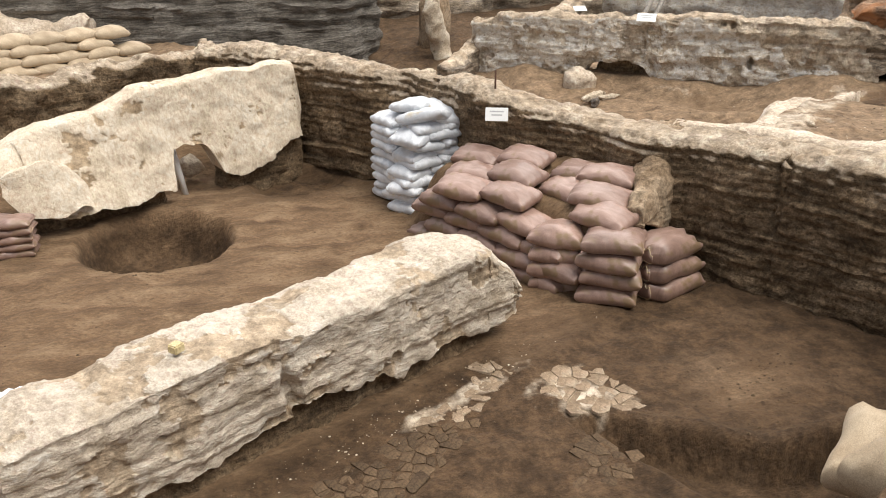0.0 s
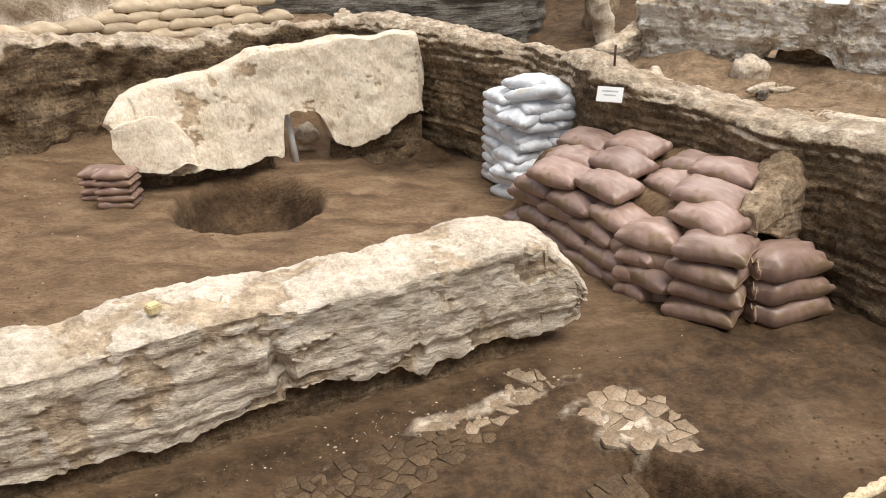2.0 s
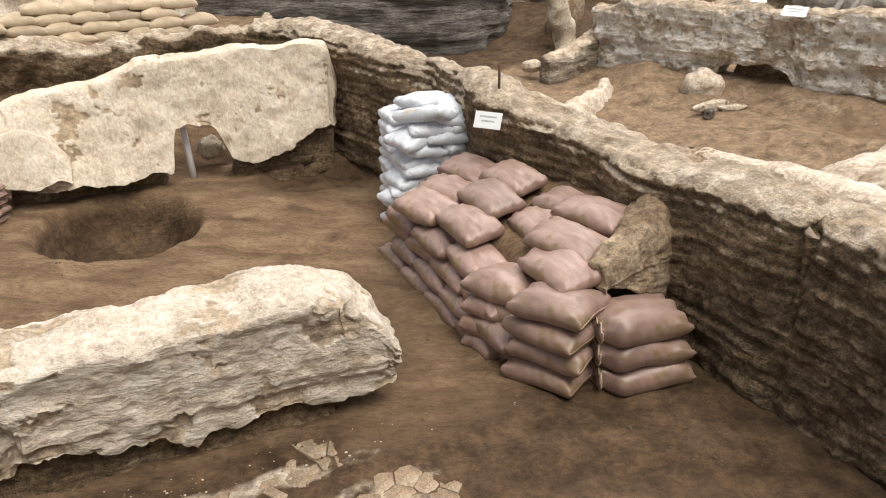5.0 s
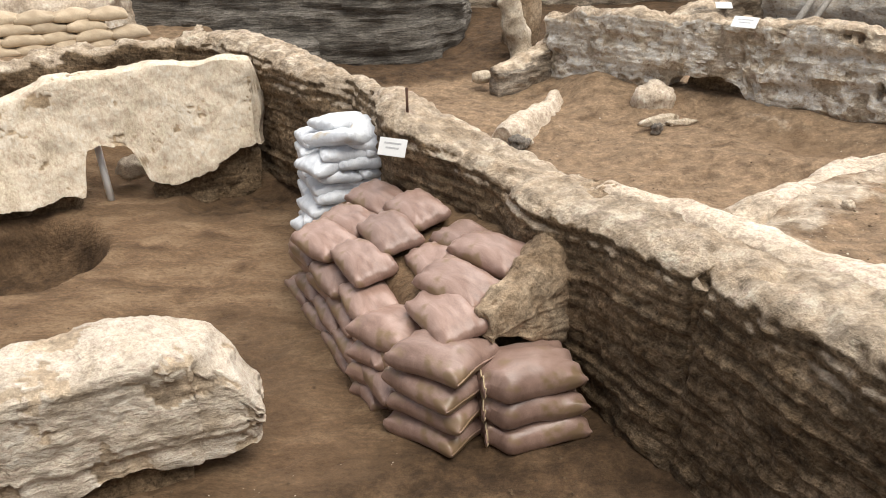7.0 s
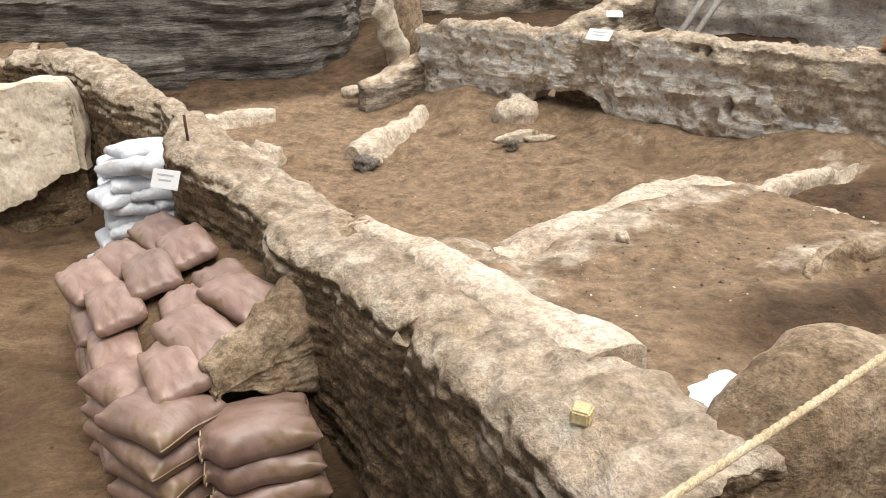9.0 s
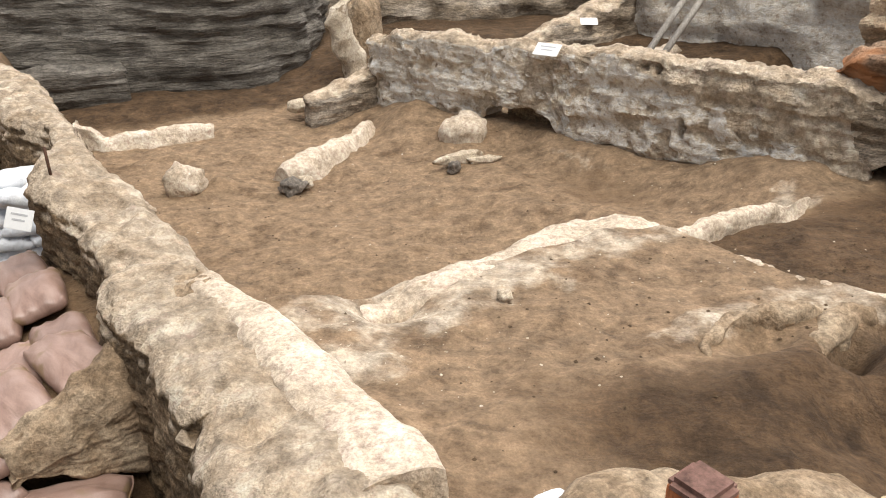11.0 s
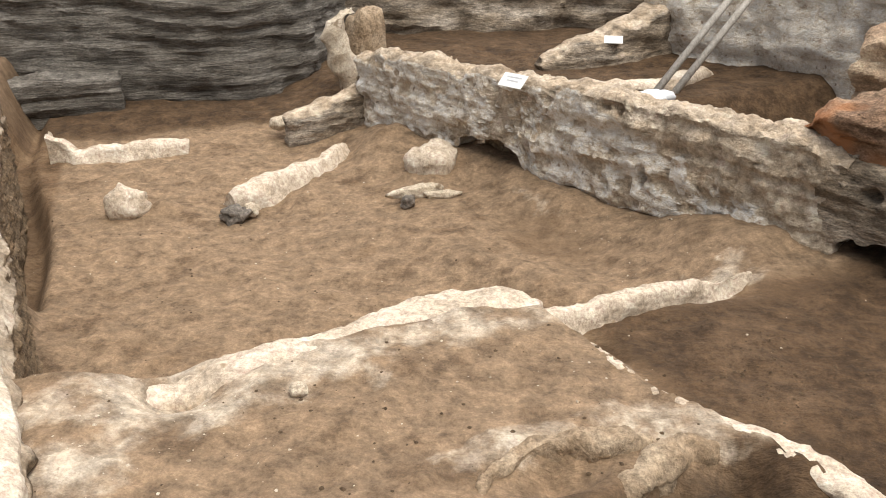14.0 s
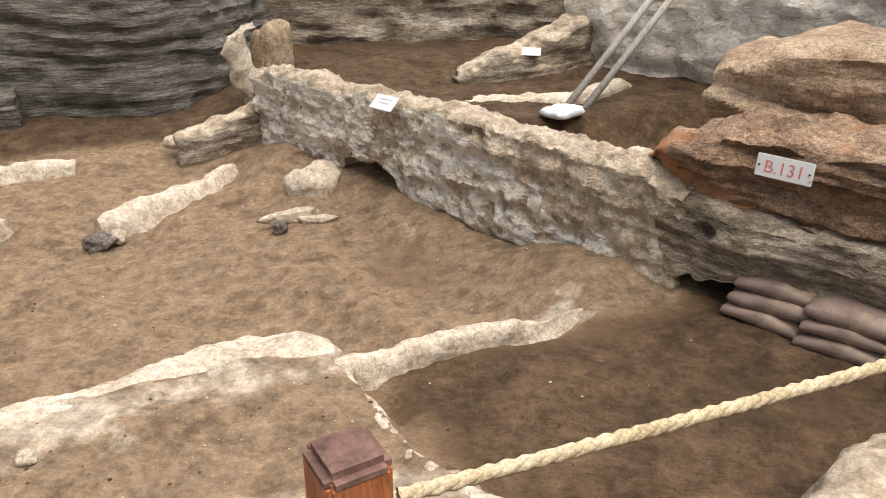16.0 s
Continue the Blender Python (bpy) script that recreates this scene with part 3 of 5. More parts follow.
def damp_and_shade(u, v):
    """1 where the soil is darkened: moist floors, and shade painted into the hollow and the far trench."""
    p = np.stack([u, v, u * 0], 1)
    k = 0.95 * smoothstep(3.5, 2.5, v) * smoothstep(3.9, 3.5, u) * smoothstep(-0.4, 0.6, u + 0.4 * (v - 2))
    # darker strip along the foot of the near wall
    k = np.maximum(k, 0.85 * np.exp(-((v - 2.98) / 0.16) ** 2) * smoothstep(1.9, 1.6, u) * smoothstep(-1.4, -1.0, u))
    # darker over the whole oval pit
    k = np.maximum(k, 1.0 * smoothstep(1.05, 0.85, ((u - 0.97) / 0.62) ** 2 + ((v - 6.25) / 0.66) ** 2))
    # shade of the hollow under the back wall, painted into the soil
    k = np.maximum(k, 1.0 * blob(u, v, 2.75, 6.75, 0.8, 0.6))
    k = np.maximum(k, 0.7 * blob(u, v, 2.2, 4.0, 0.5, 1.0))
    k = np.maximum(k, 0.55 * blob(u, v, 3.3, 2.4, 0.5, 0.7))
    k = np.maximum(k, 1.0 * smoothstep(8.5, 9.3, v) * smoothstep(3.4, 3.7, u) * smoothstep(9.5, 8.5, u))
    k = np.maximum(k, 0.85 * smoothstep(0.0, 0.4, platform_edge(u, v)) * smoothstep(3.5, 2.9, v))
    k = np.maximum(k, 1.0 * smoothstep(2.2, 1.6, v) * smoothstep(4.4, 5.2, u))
    # shade of the deep trench behind the white wall, put into the colour
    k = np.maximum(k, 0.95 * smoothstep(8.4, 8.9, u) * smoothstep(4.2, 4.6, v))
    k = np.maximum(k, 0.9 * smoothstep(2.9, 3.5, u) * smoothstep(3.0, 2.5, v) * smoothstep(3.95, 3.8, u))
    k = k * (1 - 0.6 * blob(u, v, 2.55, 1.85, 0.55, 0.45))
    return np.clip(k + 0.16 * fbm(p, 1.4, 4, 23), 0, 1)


def spread(lo, hi, step, reach):
    inner = list(np.arange(lo, hi + 1e-6, step))
    a, b, s = [], [], step
    x = lo
    while x > lo - reach:
        s *= 1.35
        x -= s
        a.append(x)
    s, x = step, hi
    while x < hi + reach:
        s *= 1.35
        x += s
        b.append(x)
    return np.array(a[::-1] + inner + b)


gu, gv = spread(-2.6, 9.4, 0.036, 600), spread(0.6, 10.6, 0.036, 600)
GU, GV = np.meshgrid(gu, gv)
guf, gvf = GU.ravel(), GV.ravel()
gz = relief(guf, gvf)
ground_me = mesh_of("ground", np.stack([guf * CU - gvf * SU, guf * SU + gvf * CU, gz], 1), grid_faces(len(gv), len(gu)), EARTH)
att = ground_me.attributes.new("pale", "FLOAT", "POINT")
att.data.foreach_set("value", soil(guf, gvf).astype(np.float32))
att = ground_me.attributes.new("chalk", "FLOAT", "POINT")
att.data.foreach_set("value", chalk(guf, gvf).astype(np.float32))
att = ground_me.attributes.new("damp_and_shade", "FLOAT", "POINT")
att.data.foreach_set("value", damp_and_shade(guf, gvf).astype(np.float32))
ground = tagged(new("ground", ground_me), "bare brown excavated earth with dug floors and trodden dust", "ground", kind="structure")


def height(u, v):
    return float(relief(np.array([u, 0.0]), np.array([v, 5.0]))[0])


# ---- standing walls and banks ----
wall_near = ruin_wall("wall_near", [(-1.06, 3.380, 0.16, 0.606, 0.240, 0.0), (-0.4, 3.385, 0.12, 0.646, 0.245, 0.0), (0.3, 3.390, 0.11, 0.666, 0.245, 0.0), (0.33, 3.390, 0.17, 0.666, 0.245, 0.0), (0.9, 3.390, 0.16, 0.676, 0.245, 0.0),
                                    (1.02, 3.390, 0.05, 0.686, 0.245, 0.0), (1.1, 3.390, 0.11, 0.686, 0.245, 0.0), (1.5, 3.390, 0.12, 0.706, 0.240, 0.0), (1.82, 3.360, 0.13, 0.646, 0.220, 0.0), (1.98, 3.300, 0.12, 0.516, 0.170, 0.0), (2.07, 3.280, 0.14, 0.336, 0.130, 0.0)],
                      PLASTER, 11, 0.016, 0.014, 12, 0.012, 0.05, 0.016, 0.045, 0.030, soften=0.03, flake=0.012, flake_freq=4.5, flake_at=0.34, foot=0.03, dents=[(0.31, 3.14, 0.27, 0.035, 0.10, 0.09), (0.27, 3.14, 0.36, 0.03, 0.10, 0.06), (0.99, 3.14, 0.30, 0.03, 0.2, 0.02)])
tagged(wall_near, "low pale plastered mud-brick wall with an eroded top", "wall", kind="structure")
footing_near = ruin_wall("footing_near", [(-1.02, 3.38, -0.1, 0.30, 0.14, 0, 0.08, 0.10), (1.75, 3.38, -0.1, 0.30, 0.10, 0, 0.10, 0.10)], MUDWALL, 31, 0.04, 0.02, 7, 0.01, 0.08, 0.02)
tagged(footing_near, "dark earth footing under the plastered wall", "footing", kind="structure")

wall_back = ruin_wall("wall_back", [(0.06, 7.12, 0.46, 0.58, 0.05, -0.25), (0.26, 7.27, 0.22, 0.77, 0.10, -0.38), (0.6, 7.28, 0.16, 0.86, 0.11, -0.38), (1.15, 7.27, 0.14, 0.96, 0.12, -0.32), (1.32, 7.27, 0.15, 1.04, 0.12, -0.25),
                                    (1.52, 7.27, 0.12, 1.06, 0.12, -0.25), (1.56, 7.27, 0.44, 1.06, 0.12, -0.14), (1.66, 7.27, 0.51, 1.07, 0.12, -0.13), (1.80, 7.27, 0.53, 1.08, 0.12, -0.12), (1.90, 7.27, 0.49, 1.09, 0.12, -0.13),
                                    (1.97, 7.27, 0.36, 1.10, 0.12, -0.16), (2.02, 7.27, 0.18, 1.10, 0.12, -0.22), (2.3, 7.26, 0.16, 1.12, 0.12, -0.2), (2.55, 7.26, 0.22, 1.13, 0.12, -0.2), (2.8, 7.26, 0.34, 1.13, 0.12, -0.16), (3.03, 7.24, 0.40, 1.08, 0.10, -0.14), (3.11, 7.20, 0.3, 0.75, 0.06, -0.1)],
                      CREAM, 12, 0.022, 0.012, 8, 0.004, 0.1, 0.025, 0.02, 0.022, soften=0.024, foot=0.05, flake=0.012, flake_freq=4.5, flake_at=0.62)
plaster_flap = ruin_wall("plaster_flap", [(0.06, 6.97, 0.43, 0.55, 0.025, -0.03), (0.20, 6.93, 0.27, 0.61, 0.035, -0.10), (0.42, 6.92, 0.21, 0.66, 0.035, -0.14), (0.58, 6.91, 0.23, 0.58, 0.03, -0.14), (0.72, 6.90, 0.22, 0.36, 0.03, -0.12)], CREAM, 53, 0.02, 0.010, 8, 0, 0.1, 0.015, 0.03, 0.02, soften=0.03, foot=0.03)
tagged(plaster_flap, "slipped sheet of cream plaster at the foot of the wall", "plaster", kind="structure")
tagged(wall_back, "leaning cream plastered wall with a crawl opening", "wall", kind="structure")
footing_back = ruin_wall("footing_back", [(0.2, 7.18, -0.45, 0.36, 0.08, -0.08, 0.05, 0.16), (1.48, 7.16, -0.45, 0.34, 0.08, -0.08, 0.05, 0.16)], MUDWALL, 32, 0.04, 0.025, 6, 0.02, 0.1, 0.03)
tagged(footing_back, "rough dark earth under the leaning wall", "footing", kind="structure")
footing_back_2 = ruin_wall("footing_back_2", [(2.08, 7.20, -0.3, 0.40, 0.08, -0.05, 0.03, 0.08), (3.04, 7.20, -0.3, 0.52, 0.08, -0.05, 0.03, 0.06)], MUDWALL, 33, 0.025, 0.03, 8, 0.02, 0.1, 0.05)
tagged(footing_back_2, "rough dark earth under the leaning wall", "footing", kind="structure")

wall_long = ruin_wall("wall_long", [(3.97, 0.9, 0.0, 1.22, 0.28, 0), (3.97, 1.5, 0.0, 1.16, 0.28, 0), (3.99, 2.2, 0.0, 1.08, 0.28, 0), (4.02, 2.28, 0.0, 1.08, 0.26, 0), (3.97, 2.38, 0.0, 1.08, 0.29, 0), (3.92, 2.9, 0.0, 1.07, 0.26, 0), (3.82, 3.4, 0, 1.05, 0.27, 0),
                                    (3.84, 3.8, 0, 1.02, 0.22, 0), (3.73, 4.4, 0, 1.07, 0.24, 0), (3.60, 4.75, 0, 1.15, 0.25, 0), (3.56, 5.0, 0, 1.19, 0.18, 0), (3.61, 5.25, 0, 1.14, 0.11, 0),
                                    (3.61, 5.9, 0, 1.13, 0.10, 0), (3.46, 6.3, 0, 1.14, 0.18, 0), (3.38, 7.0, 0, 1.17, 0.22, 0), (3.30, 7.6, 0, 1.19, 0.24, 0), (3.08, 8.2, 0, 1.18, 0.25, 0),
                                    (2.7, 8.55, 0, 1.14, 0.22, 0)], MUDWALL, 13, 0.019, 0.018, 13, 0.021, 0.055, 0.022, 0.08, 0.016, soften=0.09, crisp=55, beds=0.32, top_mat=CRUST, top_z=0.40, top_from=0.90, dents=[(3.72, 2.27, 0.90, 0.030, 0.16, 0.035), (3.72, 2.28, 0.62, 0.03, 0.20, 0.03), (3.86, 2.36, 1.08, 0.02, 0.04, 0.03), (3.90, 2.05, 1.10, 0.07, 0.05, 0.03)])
tagged(wall_long, "long brown layered mud wall with a pale dry top", "wall", kind="structure")
buttress = ruin_wall("buttress", [(4.04, 3.28, 0.1, 1.05, 0.22, 0, 0.10, 0), (3.80, 3.26, 0.28, 1.04, 0.19, 0, 0.05, 0), (3.64, 3.20, 0.28, 0.91, 0.15, 0), (3.48, 3.14, 0.36, 0.77, 0.12, 0), (3.32, 3.08, 0.46, 0.69, 0.10, 0), (3.18, 3.03, 0.48, 0.65, 0.10, 0), (3.08, 3.01, 0.51, 0.60, 0.06, 0)],
                     CLAY, 34, 0.016, 0.018, 12, 0.008, 0.06, 0.03, 0.13, 0.015, soften=0.16, crisp=70)
tagged(buttress, "rough earth spur jutting from the long wall", "wall", kind="structure")
slab_top = ruin_wall("wall_top_slab", [(4.16, 1.56, 0.9, 1.185, 0.13, 0), (4.18, 2.0, 0.9, 1.125, 0.12, 0), (4.10, 2.7, 0.9, 1.105, 0.10, 0), (3.97, 3.3, 0.9, 1.075, 0.08, 0)], CRUST, 35, 0.03, 0.014, 6, 0.008, 0.05, 0.02, 0.03, 0.012, soften=0.06)
tagged(slab_top, "thin pale crust lying along the wall top", "wall", kind="structure")

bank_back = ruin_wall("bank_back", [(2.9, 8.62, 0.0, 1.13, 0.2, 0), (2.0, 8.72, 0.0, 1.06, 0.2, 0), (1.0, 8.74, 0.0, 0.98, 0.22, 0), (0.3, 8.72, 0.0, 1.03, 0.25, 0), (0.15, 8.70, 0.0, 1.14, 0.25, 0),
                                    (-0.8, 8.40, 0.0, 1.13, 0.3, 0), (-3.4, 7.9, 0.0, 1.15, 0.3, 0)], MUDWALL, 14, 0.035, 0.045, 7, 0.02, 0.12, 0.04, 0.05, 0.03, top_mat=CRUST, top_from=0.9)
tagged(bank_back, "brown earth bank closing the sunken room", "bank", kind="structure")

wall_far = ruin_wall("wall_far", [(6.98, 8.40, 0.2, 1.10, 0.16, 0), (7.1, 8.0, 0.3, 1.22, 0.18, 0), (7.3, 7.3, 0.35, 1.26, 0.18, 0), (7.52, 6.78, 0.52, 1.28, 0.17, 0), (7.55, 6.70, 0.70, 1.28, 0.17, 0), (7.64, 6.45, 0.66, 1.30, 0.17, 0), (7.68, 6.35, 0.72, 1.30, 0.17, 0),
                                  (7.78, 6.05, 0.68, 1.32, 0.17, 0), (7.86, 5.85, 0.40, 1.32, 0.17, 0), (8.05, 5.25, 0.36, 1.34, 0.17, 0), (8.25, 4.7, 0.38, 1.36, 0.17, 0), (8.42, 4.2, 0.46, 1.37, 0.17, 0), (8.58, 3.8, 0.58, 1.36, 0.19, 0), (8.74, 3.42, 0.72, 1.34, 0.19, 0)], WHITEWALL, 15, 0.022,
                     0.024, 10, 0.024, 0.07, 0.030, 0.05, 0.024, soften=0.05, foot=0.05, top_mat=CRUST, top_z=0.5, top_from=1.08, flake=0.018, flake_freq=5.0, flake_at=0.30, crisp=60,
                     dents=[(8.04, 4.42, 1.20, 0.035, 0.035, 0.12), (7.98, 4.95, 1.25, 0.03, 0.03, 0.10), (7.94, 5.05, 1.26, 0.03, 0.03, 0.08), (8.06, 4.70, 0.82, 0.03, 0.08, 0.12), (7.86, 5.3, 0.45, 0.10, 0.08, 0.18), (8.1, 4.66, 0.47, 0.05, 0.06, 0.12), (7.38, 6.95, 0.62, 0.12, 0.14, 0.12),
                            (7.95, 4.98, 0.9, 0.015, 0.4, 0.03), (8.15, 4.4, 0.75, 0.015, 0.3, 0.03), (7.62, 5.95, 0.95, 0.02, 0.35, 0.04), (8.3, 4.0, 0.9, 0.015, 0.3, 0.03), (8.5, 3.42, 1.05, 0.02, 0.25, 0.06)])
# the coat of lime is gone along the upper part towards the red wall, where the courses show
far_co = coords(wall_far.data)
far_v, far_bare = far_co[:, 1] * CU - far_co[:, 0] * SU, np.zeros(len(far_co), dtype=np.float32)
wall_far.data.attributes["bare"].data.foreach_get("value", far_bare)
worn = smoothstep(-0.03, 0.06, far_co[:, 2] - (1.24 - 0.30 * (5.3 - far_v)) + 0.07 * fbm(far_co, 5.0, 3, 64)) * smoothstep(5.5, 5.1, far_v)
wall_far.data.attributes["bare"].data.foreach_set("value", np.maximum(far_bare, worn).astype(np.float32))
tagged(wall_far, "whitewashed flaking mud wall with eroded holes", "wall", kind="structure")
footing_far = ruin_wall("footing_far", [(7.75, 6.75, 0.1, 0.8, 0.08, 0), (7.98, 5.8, 0.1, 0.8, 0.08, 0)], MUDWALL, 36, 0.05, 0.03, 6)
tagged(footing_far, "dark earth behind the hollow of the wall", "footing", kind="structure")
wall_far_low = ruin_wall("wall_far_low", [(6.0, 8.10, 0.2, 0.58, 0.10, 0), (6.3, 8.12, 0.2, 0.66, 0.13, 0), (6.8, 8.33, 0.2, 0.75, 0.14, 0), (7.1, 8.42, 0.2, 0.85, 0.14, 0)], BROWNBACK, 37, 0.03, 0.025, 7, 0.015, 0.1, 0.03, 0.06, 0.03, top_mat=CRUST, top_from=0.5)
tagged(wall_far_low, "low crumbling stub at the end of the wall", "wall", kind="structure")

wall_red = ruin_wall("wall_red", [(8.93, 3.90, 1.20, 1.46, 0.36, 0), (8.97, 3.68, 1.20, 1.60, 0.42, 0), (9.10, 3.45, 1.22, 1.68, 0.45, 0), (9.46, 2.75, 1.24, 1.74, 0.46, 0), (9.95, 1.80, 1.25, 1.80, 0.48, 0), (10.45, 0.8, 1.25, 1.85, 0.5, 0)],
                     REDWALL, 16, 0.026, 0.030, 7, 0.065, 0.075, 0.035, 0.05, 0.025, soften=0.06, foot=0.03,
                     dents=[(8.60, 3.28, 1.62, 0.045, 0.04, 0.16), (8.62, 3.22, 1.14, 0.05, 0.04, 0.16), (8.95, 2.55, 1.62, 0.06, 0.02, 0.08), (8.63, 3.17, 1.02, 0.02, 0.12, 0.05)])
wall_red_low = ruin_wall("wall_red_low", [(8.72, 3.66, 0.80, 1.27, 0.22, 0), (8.98, 3.30, 0.86, 1.29, 0.42, 0), (9.46, 2.70, 0.93, 1.30, 0.50, 0), (9.95, 1.78, 0.97, 1.31, 0.51, 0), (10.45, 0.8, 1.0, 1.31, 0.53, 0)], BROWNBACK, 54, 0.024, 0.024, 7, 0.035, 0.07, 0.03, 0.05, 0.02, soften=0.06, foot=0.04, crisp=60,
                         dents=[(8.62, 3.20, 1.14, 0.05, 0.04, 0.16), (8.66, 3.10, 1.08, 0.02, 0.16, 0.06), (8.95, 2.50, 1.12, 0.02, 0.16, 0.05)])
tagged(wall_red_low, "grey-brown layered mud courses under the burnt wall", "wall", kind="structure")
tagged(wall_red, "burnt red-brown layered mud wall face", "wall", kind="structure")
terrace_red = ruin_wall("terrace_red", [(9.75, 4.35, 1.2, 1.86, 0.55, 0), (9.95, 3.9, 1.3, 2.06, 0.6, 0), (10.3, 3.1, 1.4, 2.12, 0.62, 0), (11.0, 1.8, 1.4, 2.2, 0.65, 0), (11.6, 0.6, 1.4, 2.2, 0.65, 0)], REDTOP, 38, 0.035, 0.028, 5, 0.05, 0.10, 0.04, 0.08, 0.03)
tagged(terrace_red, "upper earth terrace set back over the red wall", "wall", kind="structure")
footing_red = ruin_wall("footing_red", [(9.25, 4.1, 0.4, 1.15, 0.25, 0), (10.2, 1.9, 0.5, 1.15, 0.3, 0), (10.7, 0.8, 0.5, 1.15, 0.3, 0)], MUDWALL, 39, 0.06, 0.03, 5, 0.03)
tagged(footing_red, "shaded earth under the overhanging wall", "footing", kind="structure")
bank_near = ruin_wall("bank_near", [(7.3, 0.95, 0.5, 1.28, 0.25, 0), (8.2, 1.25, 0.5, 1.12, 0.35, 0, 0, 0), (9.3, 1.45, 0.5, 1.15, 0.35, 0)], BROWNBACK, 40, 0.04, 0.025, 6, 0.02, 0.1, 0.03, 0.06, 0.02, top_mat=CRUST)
tagged(bank_near, "pale earth bank at the edge of the walkway", "bank", kind="structure")

# low plastered ridges that part the floors of the rooms
ridge = ruin_wall("ridge", [(4.20, 2.92, 0.6, 0.985, 0.14, 0, 0.1, 0.2), (4.45, 3.00, 0.5, 0.925, 0.14, 0, 0.1, 0.2), (4.62, 3.06, 0.4, 0.83, 0.10, 0, 0.1, 0.1), (4.8, 3.04, 0.4, 0.83, 0.10, 0, 0.1, 0.1), (4.96, 3.01, 0.4, 0.925, 0.11, 0, 0.1, 0.2),
                            (5.3, 3.10, 0.4, 0.905, 0.10, 0, 0.2, 0.3), (5.6, 3.17, 0.4, 0.885, 0.12, 0, 0.25, 0.3), (6.05, 3.27, 0.4, 0.875, 0.20, 0, 0.15, 0.3), (6.3, 3.26, 0.4, 0.87, 0.18, 0, 0.12, 0.3), (6.47, 3.12, 0.4, 0.85, 0.08, 0, 0.2, 0.2)], CRUST, 41, 0.02, 0.016, 9, 0, 0.1, 0.022, 0.05, 0.014, soften=0.08, crisp=60)
tagged(ridge, "low pale plastered ridge edging the earth platform", "ridge", kind="structure")
ridge_far = ruin_wall("ridge_far", [(6.40, 3.12, 0.4, 0.83, 0.07, 0, 0.15, 0.10), (6.8, 3.17, 0.4, 0.80, 0.08, 0, 0.15, 0.12), (7.1, 3.20, 0.4, 0.79, 0.07, 0, 0.15, 0.12), (7.5, 3.24, 0.4, 0.77, 0.05, 0, 0.15, 0.12), (7.75, 3.28, 0.4, 0.74, 0.04, 0, 0.1, 0.10), (7.95, 3.32, 0.4, 0.69, 0.02, 0, 0.1, 0.06)], CRUST, 42, 0.02, 0.020, 9, 0, 0.1, 0.035, 0.05, 0.03, soften=0.06, crisp=60)
tagged(ridge_far, "thin pale plastered ridge between two floors", "ridge", kind="structure")
ridge_edge = ruin_wall("ridge_edge", [(6.46, 3.04, 0.4, 0.855, 0.05, 0, 0.0, 0.04), (6.52, 2.64, 0.4, 0.870, 0.03, 0, 0.0, 0.04), (6.55, 2.30, 0.4, 0.905, 0.035, 0, 0.0, 0.04), (6.71, 1.94, 0.4, 0.93, 0.06, 0, 0.0, 0.04), (6.86, 1.63, 0.4, 0.925, 0.08, 0, 0.0, 0.04), (7.05, 1.25, 0.4, 0.88, 0.07, 0, 0.0, 0.04)], CRUST, 43, 0.016, 0.018, 11, 0, 0.1, 0.02, 0.03, 0.014, soften=0.05, crisp=60)
tagged(ridge_edge, "pale crumbling edge of the earth platform", "ridge", kind="structure")
crust_rim = ruin_wall("crust_rim", [(5.60, 1.86, 0.75, 0.88, 0.03, 0, 0.14, 0.0), (5.72, 2.03, 0.75, 0.935, 0.05, 0, 0.3, 0.0), (5.93, 2.10, 0.75, 0.955, 0.06, 0, 0.35, 0.0), (6.12, 2.07, 0.75, 0.955, 0.06, 0, 0.35, 0), (6.25, 2.02, 0.75, 0.945, 0.05, 0, 0.3, 0), (6.36, 1.98, 0.75, 0.92, 0.04, 0, 0.2, 0)], CLAY, 51, 0.013, 0.020, 12, 0, 0.1, 0.035, 0.04, 0.02, soften=0.03, crisp=60)
tagged(crust_rim, "broken pale crust round a small hollow", "crust", kind="structure")
crust_lip = ruin_wall("crust_lip", [(6.06, 1.80, 0.80, 0.89, 0.03, 0, 0.1, 0), (6.22, 1.86, 0.80, 0.915, 0.05, 0, 0.2, 0), (6.40, 1.92, 0.80, 0.925, 0.07, 0, 0.3, 0), (6.60, 1.92, 0.80, 0.93, 0.06, 0, 0.3, 0), (6.78, 1.92, 0.80, 0.92, 0.05, 0, 0.2, 0)], CLAY, 52, 0.013, 0.020, 12, 0, 0.1, 0.03, 0.04, 0.02, soften=0.04, crisp=60)
tagged(crust_lip, "broken pale crust over a dark cavity", "crust", kind="structure")
stub_a = ruin_wall("stub_wall", [(3.75, 8.30, 0.1, 0.55, 0.08, 0), (3.95, 8.25, 0.1, 0.50, 0.08, 0), (4.0, 8.22, 0.1, 0.41, 0.07, 0, 0.05, 0.14), (4.6, 8.20, 0.1, 0.39, 0.07, 0, 0.05, 0.14), (5.05, 8.22, 0.1, 0.36, 0.05, 0, 0.05, 0.10)], CRUST, 44, 0.03, 0.02, 7, 0, 0.1, 0.025, 0.03, 0.02, soften=0.05)
tagged(stub_a, "short pale wall stub in the earth floor", "wall", kind="structure")
